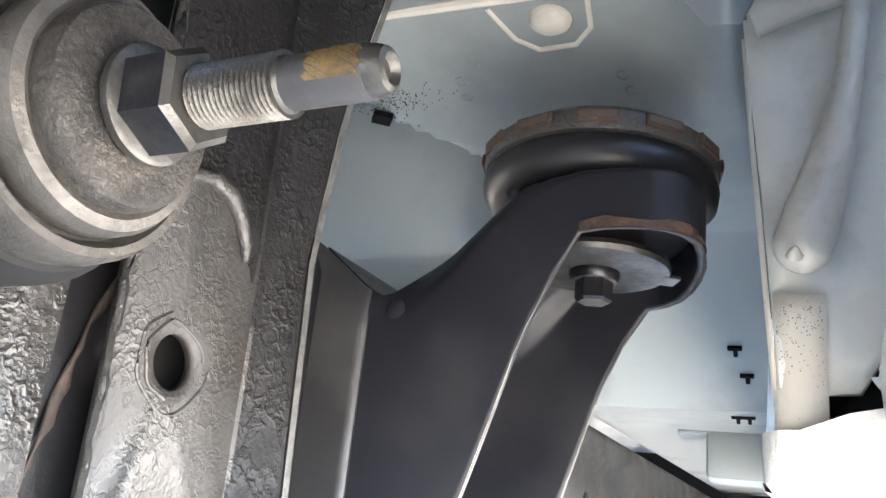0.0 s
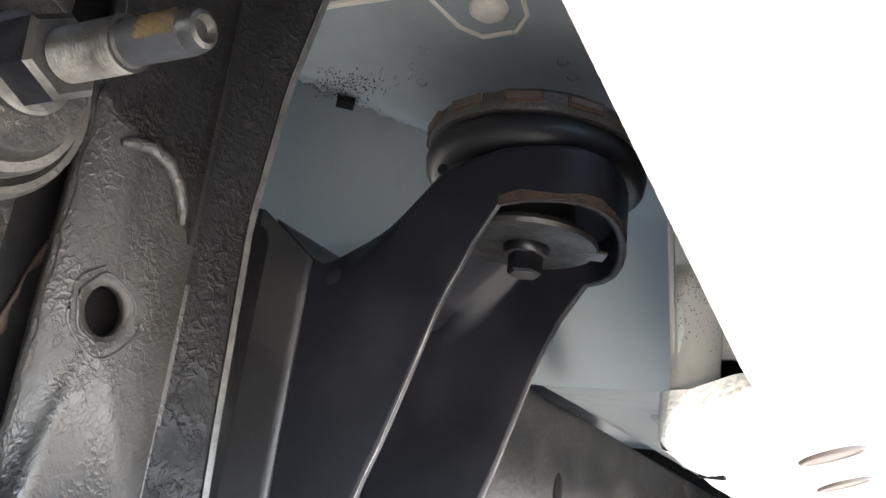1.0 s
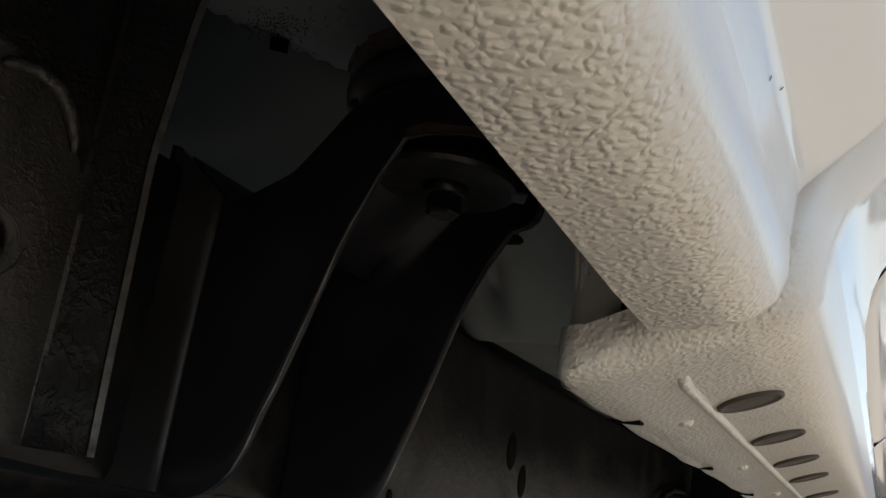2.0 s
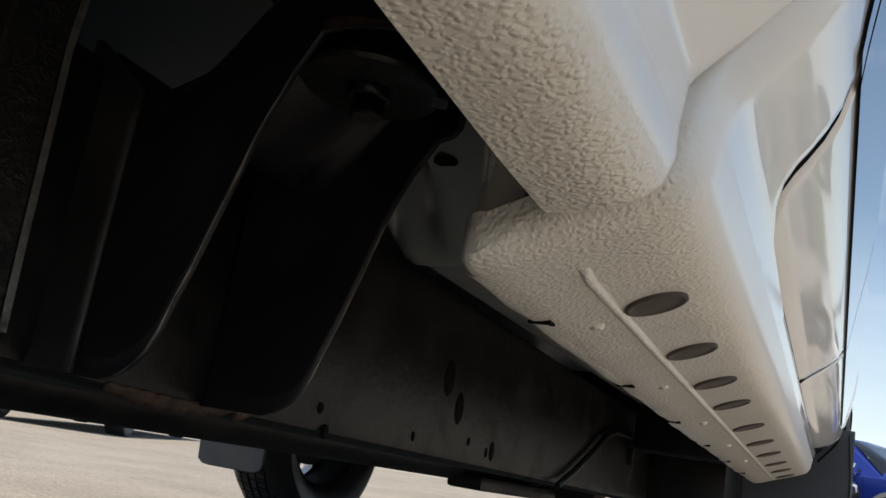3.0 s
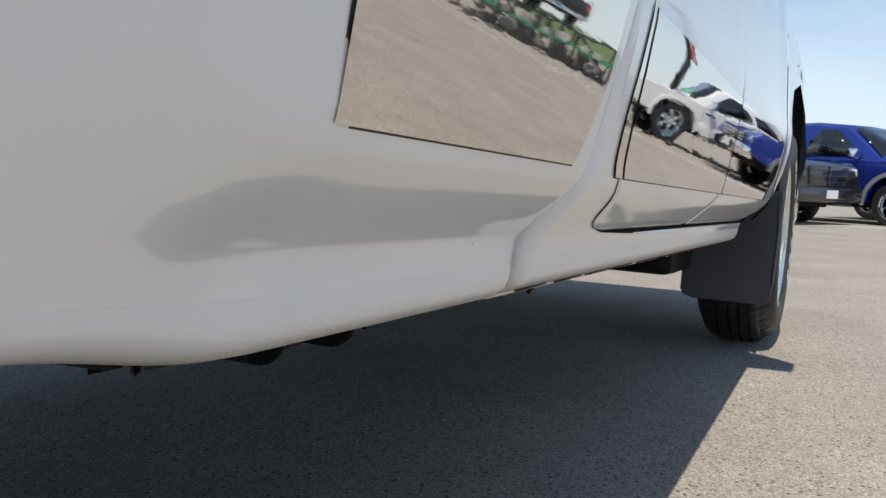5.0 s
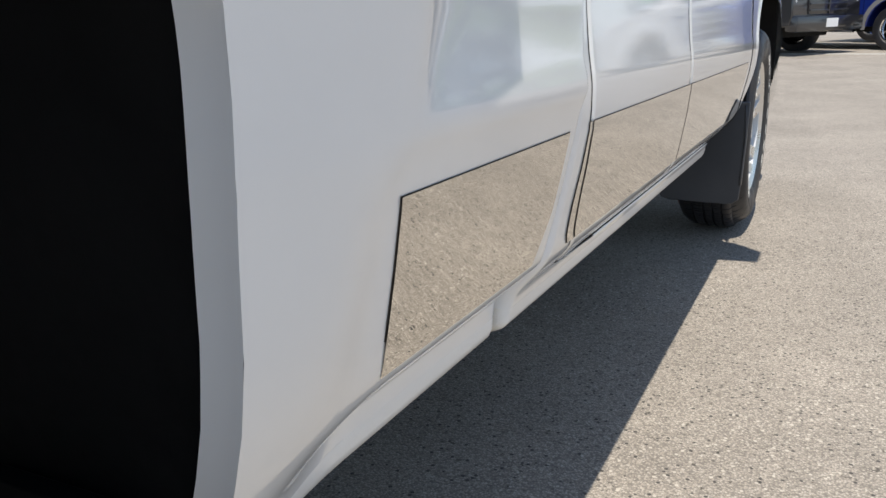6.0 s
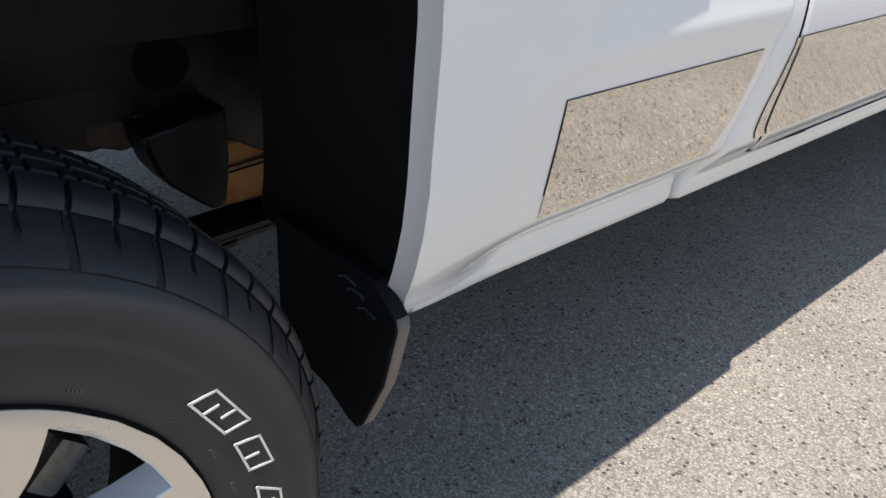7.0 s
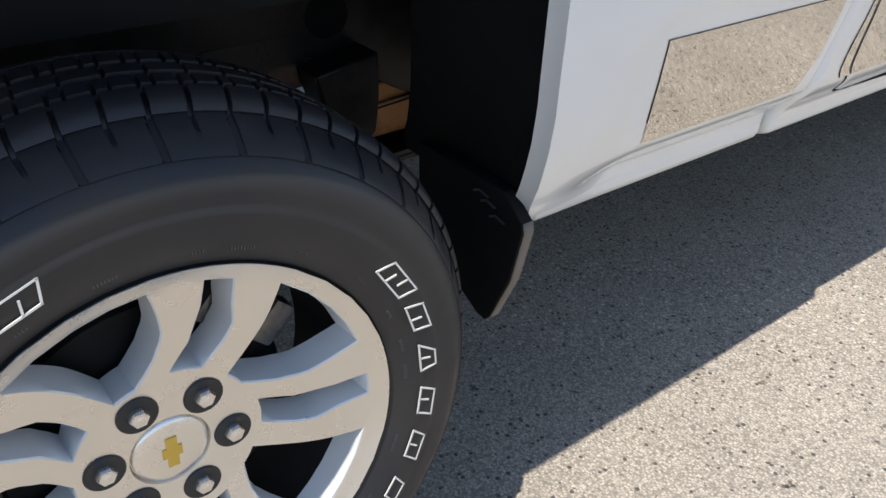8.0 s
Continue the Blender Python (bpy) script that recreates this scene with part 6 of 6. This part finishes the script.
    add("front_bumper", block((.24, 1.92, .26), pose(2.84, 0, .55), bevel=.06), M_CHROME if bright else M_BLACK, None, "front bumper")
    add("number_plate", block((.012, .32, .14), pose(2.965, 0, .56)), M_FLAGWHITE, None, "pale blank plate")
    for s in (-1, 1):
        add("headlight", block((.16, .34, .19), pose(2.74, s * .745, .92, 0, 0, -s * 12), bevel=.03), M_LAMP, None, "clear headlight")
        add("tail_light", block((.06, .16, .40), pose(-2.87, s * .885, .98), bevel=.02), M_RED, None, "red tail light")
        m = add("door_mirror", block((.12, .22, .20), pose(1.08, s * 1.10, 1.30), bevel=.04), M_CHROME if bright else M_BLACK, None, "door mirror")
        add("mirror_arm", tube([(1.1, s * .93, 1.22), (1.1, s * 1.03, 1.25)], .025, 8), M_BLACK, m)
        for x in (-.62, .12):
            add("door_handle", tube([(x, s * .972, 1.06), (x + .04, s * .995, 1.065), (x + .18, s * .995, 1.065), (x + .22, s * .972, 1.06)], .012, 8), M_CHROME if bright else M_BLACK, b)
        for x in (-.90, -.01, 1.22):
            add("door_seam", block((.006, .004, .62), pose(x, s * .9705, .86)), M_GAP, b)
        add("badge_bars", block((.26, .004, .05), pose(1.05, s * .972, .98)), M_CHROME, b, "plain raised badge")
    add("rear_bumper", block((.2, 1.9, .2), pose(-2.9, 0, .55), bevel=.05), M_CHROME if bright else M_BLACK, None, "rear bumper")
    add("underbody", block((5.0, 1.3, .2), pose(0, 0, .42), bevel=.04), M_UNDER, None, "dark underbody")
    # wheels
    for cx in (fx, rx):
        for s in (-1, 1):
            o = (cx, s * .83, wr)
            bm = lathe([(.25, -.10), (.27, -.128), (.33, -.138), (.38, -.125), (.398, -.09), (.398, .09), (.38, .125), (.33, .138), (.27, .128), (.25, .10)], 36, axis="y", origin=o)
            w = add("wheel", bm, M_TYRE, None, "black tyre on a bright rim")
            bm = lathe([(.0, s * .055), (.06, s * .06), (.07, s * .04), (.10, s * .025)], 24, axis="y", origin=o)
            lathe([(.21, s * .05), (.235, s * .105), (.252, s * .11), (.252, s * .09)], 36, bm, axis="y", origin=o)
            for k in range(6):
                a = math.pi * k / 3 + .3
                block((.17, .03, .055), Matrix.Translation((o[0] + .145 * math.cos(a), o[1] + s * .045, o[2] + .145 * math.sin(a))) @ Matrix.Rotation(-a, 4, "Y"), bm, bevel=.008)
            add("rim", bm, M_CHROME if bright else M_SILVER, w, "bright six-spoke rim")
            add("brake", lathe([(0, s * .0), (.21, s * .0), (.21, -s * .05)], 20, axis="y", origin=o), M_UNDER, w)
    return car


parked_pickup("parked_pickup", (-.26, 18.95), -30, M_BLUE, M_GREYCAR, "deep blue pickup truck with grey lower cladding", sticker=True)
parked_pickup("parked_pickup", (-2.70, 17.35), -30, M_BLACK, M_BLACK, "black pickup truck with dark grille, parked beside a blue one", bright=False)
parked_pickup("parked_pickup", (2.6, 20.3), -30, M_WHITE, M_WHITE, "white pickup truck with chrome rims in the row", sticker=True)
parked_pickup("parked_pickup", (12.4, 28.9), 45, M_BLACK, M_BLACK, "black pickup truck raised on a rack of rocks", bright=True, lift=1.1)
parked_pickup("parked_pickup", (12.2, 11.0), 35, M_BLACK, M_BLACK, "black pickup truck standing tail-on at the row's end", bright=False)
parked_pickup("parked_pickup", (-10.4, 10.6), 120, M_BLACK, M_BLACK, "dark pickup truck across the lane beyond the white one", bright=False)
parked_pickup("parked_pickup", (-13.0, 8.2), 120, M_GREYCAR, M_BLACK, "grey pickup truck across the lane beyond the white one", bright=False)


# ---------- rock display rack ----------
def build_rack(at, turn, high, label, deck, count, seed):
    low = ground_z(*at)
    rack = thing("display_rack", (*at, low), label, "rack", "display racks")
    m = Matrix.Translation((*at, low)) @ Matrix.Rotation(radians(turn), 4, "Z")
    for x in (-2.4, -1.2, 0, 1.2, 2.4):
        for y in (-.95, .95):
            part("post", local(block((.08, .08, high - .03), pose(x, y, (high - .03) / 2)), m), M_BLACK, rack)
    for y in (-.95, .95):
        for k, z in enumerate((.05, high / 2, high - .05)):
            part("rail", local(block((4.9, .07, .07), pose(0, y, z)), m), M_GREEN if k == 1 else M_BLACK, rack, "painted steel rail")
        for x in (-1.8, -.6, .6, 1.8):
            part("brace", local(tube([(x - .58, y, .08), (x, y, high * .5), (x + .58, y, high - .08)], .03, 8), m), M_BLACK, rack)
    for x in (-2.4, 2.4):
        part("rail", local(block((.07, 1.9, .07), pose(x, 0, high - .05)), m), M_BLACK, rack)
    if deck:
        part("deck", local(block((5.2, 2.0, .03), pose(0, 0, high - .015)), m), M_BLACK, rack, "dark steel deck")
    rnd = random.Random(seed)
    for k in range(count):
        x, y, r = rnd.uniform(-2.2, 2.2), rnd.uniform(-.65, .65), rnd.uniform(.2, .34)
        bm = bmesh.new()
        bmesh.ops.create_icosphere(bm, subdivisions=2, radius=r)
        for v in bm.verts:
            v.co *= 1 + .25 * noise.noise(v.co * 4 + Vector((k, 0, 0)))
            v.co.z *= .75
        bmesh.ops.translate(bm, verts=bm.verts, vec=(x, y, r * .72 + (.36 if k % 2 == 0 else 0)))
        o = part("rock", local(bm, m), M_ROCK)
        tagged(o, "grey rounded landscape rock inside the rack", "rock", "rocks in the rack")


build_rack((12.4, 28.9), 45, 1.1, "black steel platform rack that carries a pickup", True, 8, 4)
build_rack((9.4, 23.2), -22, 1.05, "green and black steel display rack filled with rocks", False, 26, 7)


# ---------- flag pole ----------
def build_flag():
    x, y, top = 6.4, 32.4, 6.0
    pole = thing("flag_pole", (x, y, ground_z(x, y)), "tall dark pole with a hanging red and white flag", "flag pole")
    part("pole", tube([(x + .9, y, ground_z(x, y)), (x + .6, y, 2), (x + .22, y, 4), (x, y, top)], lambda t: .15 - .05 * t, 12), M_LINER, pole)
    part("arm", tube([(x, y, top), (x + .25, y, top + .10), (x + .62, y, top + .22)], .10, 10), M_LINER, pole)
    for k, mat in enumerate((M_FLAGRED, M_FLAGWHITE, M_FLAGRED)):
        def cloth(u, v):
            w = (k + u) * .10 * (.35 + .65 * v)
            return (x + .02 + .22 * v - w, y + .06 * math.sin(u * 4 + v * 5 + k), top - 1.0 - 1.7 * v - .35 * (k + u) * .3)
        part("flag_stripe", grid(cloth, steps(0, 1, 4), steps(0, 1, 8)), mat, pole, "red cloth" if mat is M_FLAGRED else "white cloth", thick=.004)


build_flag()


# ---------- distance: kerb, grass, trees, painted lines ----------
def build_distance():
    for k in range(8):
        x = -7.0 + 3.6 * k
        bm = local(block((.10, 5.2, .004), pose(0, 0, .0035)), Matrix.Translation((x, 19.2, 0)) @ Matrix.Rotation(radians(-30 + 90), 4, "Z"))
        tagged(part("stall_line", settle(bm), M_LINE), "worn white parking stall line on asphalt", "road marking", "stall lines", "structure")
    bm = block((60, .12, .004), pose(4, 16.05, .0035))
    tagged(part("aisle_line", settle(bm), M_LINE), "worn white aisle line on asphalt", "road marking", kind="structure")
    # raised grass verge across the lane
    bm = block((2.2, 90, .16), pose(-16.5, 12, .08), bevel=.03)
    tagged(part("kerb", settle(bm), M_LINE), "pale concrete kerb of the verge", "kerb", kind="structure")
    bm = grid(lambda u, v: (-17.4 - 60 * u, -40 + 110 * v, .17 + .6 * u + .12 * math.sin(v * 40) * u), steps(0, 1, 20), steps(0, 1, 40))
    tagged(part("verge", settle(bm), M_GRASS), "mown green grass verge", "grass", kind="structure")
    bm = grid(lambda u, v: (-120 + 260 * u, 95 + 120 * v, .02 + 5 * smooth(.1, 1, v) * (.5 + .5 * math.sin(u * 9 + 1) ** 2)), steps(0, 1, 30), steps(0, 1, 8))
    tagged(part("hill", settle(bm), M_GRASS), "low green hill behind the lot", "hill", kind="structure")


build_distance()


def tree_mesh(seed, height):
    rnd = random.Random(seed)
    trunk = bmesh.new()
    tube([(0, 0, 0), (.05, .02, height * .3), (0, .05, height * .62)], lambda t: .16 * (1 - .6 * t), 9, trunk)
    tips = []
    for k in range(7):
        a, z = rnd.uniform(0, 6.28), height * rnd.uniform(.3, .55)
        tip = Vector((math.cos(a) * height * .26, math.sin(a) * height * .26, z + height * rnd.uniform(.15, .3)))
        tube([(0, .02, z), tuple((Vector((0, 0, z)) + tip) / 2 + Vector((0, 0, .1))), tuple(tip)], lambda t: .06 * (1 - .7 * t), 6, trunk)
        tips.append(tip)
    tips.append(Vector((0, 0, height * .85)))
    verts, faces = [], []
    for t in tips:
        for k in range(170):
            d = Vector((rnd.gauss(0, 1), rnd.gauss(0, 1), rnd.gauss(0, .8))) * height * .085
            c = t + d
            q = Euler((rnd.uniform(0, 6.3), rnd.uniform(0, 6.3), rnd.uniform(0, 6.3))).to_matrix()
            s = height * rnd.uniform(.018, .032)
            n = len(verts)
            for p in ((-s, 0, 0), (0, -s * .5, s * .1), (s, 0, 0), (0, s * .5, s * .1)):
                verts.append(c + q @ Vector(p))
            faces.append((n, n + 1, n + 2, n + 3))
    return trunk, verts, faces


def build_trees():
    rnd = random.Random(9)
    for k, (x, y, h) in enumerate(((27, 36, 3.8), (31, 30, 4.4), (-24, 22, 6), (-26, 10, 7), (-22, 34, 6.5), (34, 16, 4.5), (36, 6, 5))):
        tree = thing("tree", (x, y, ground_z(x, y)), "leafy green tree at the edge of the lot", "tree", "trees round the lot")
        trunk, verts, faces = tree_mesh(k, h)
        m = Matrix.Translation((x, y, ground_z(x, y)))
        part("trunk", local(trunk, m), M_BARK, tree, "brown bark trunk with limbs")
        me = bpy.data.meshes.new("crown")
        me.from_pydata([tuple(m @ v) for v in verts], [], faces)
        me.materials.append(M_LEAF)
        o = new("crown", me)
        o.parent = tree
        o.matrix_parent_inverse = SPOT[tree.name].inverted()
        o["label"] = "loose crown of small green leaves"


build_trees()
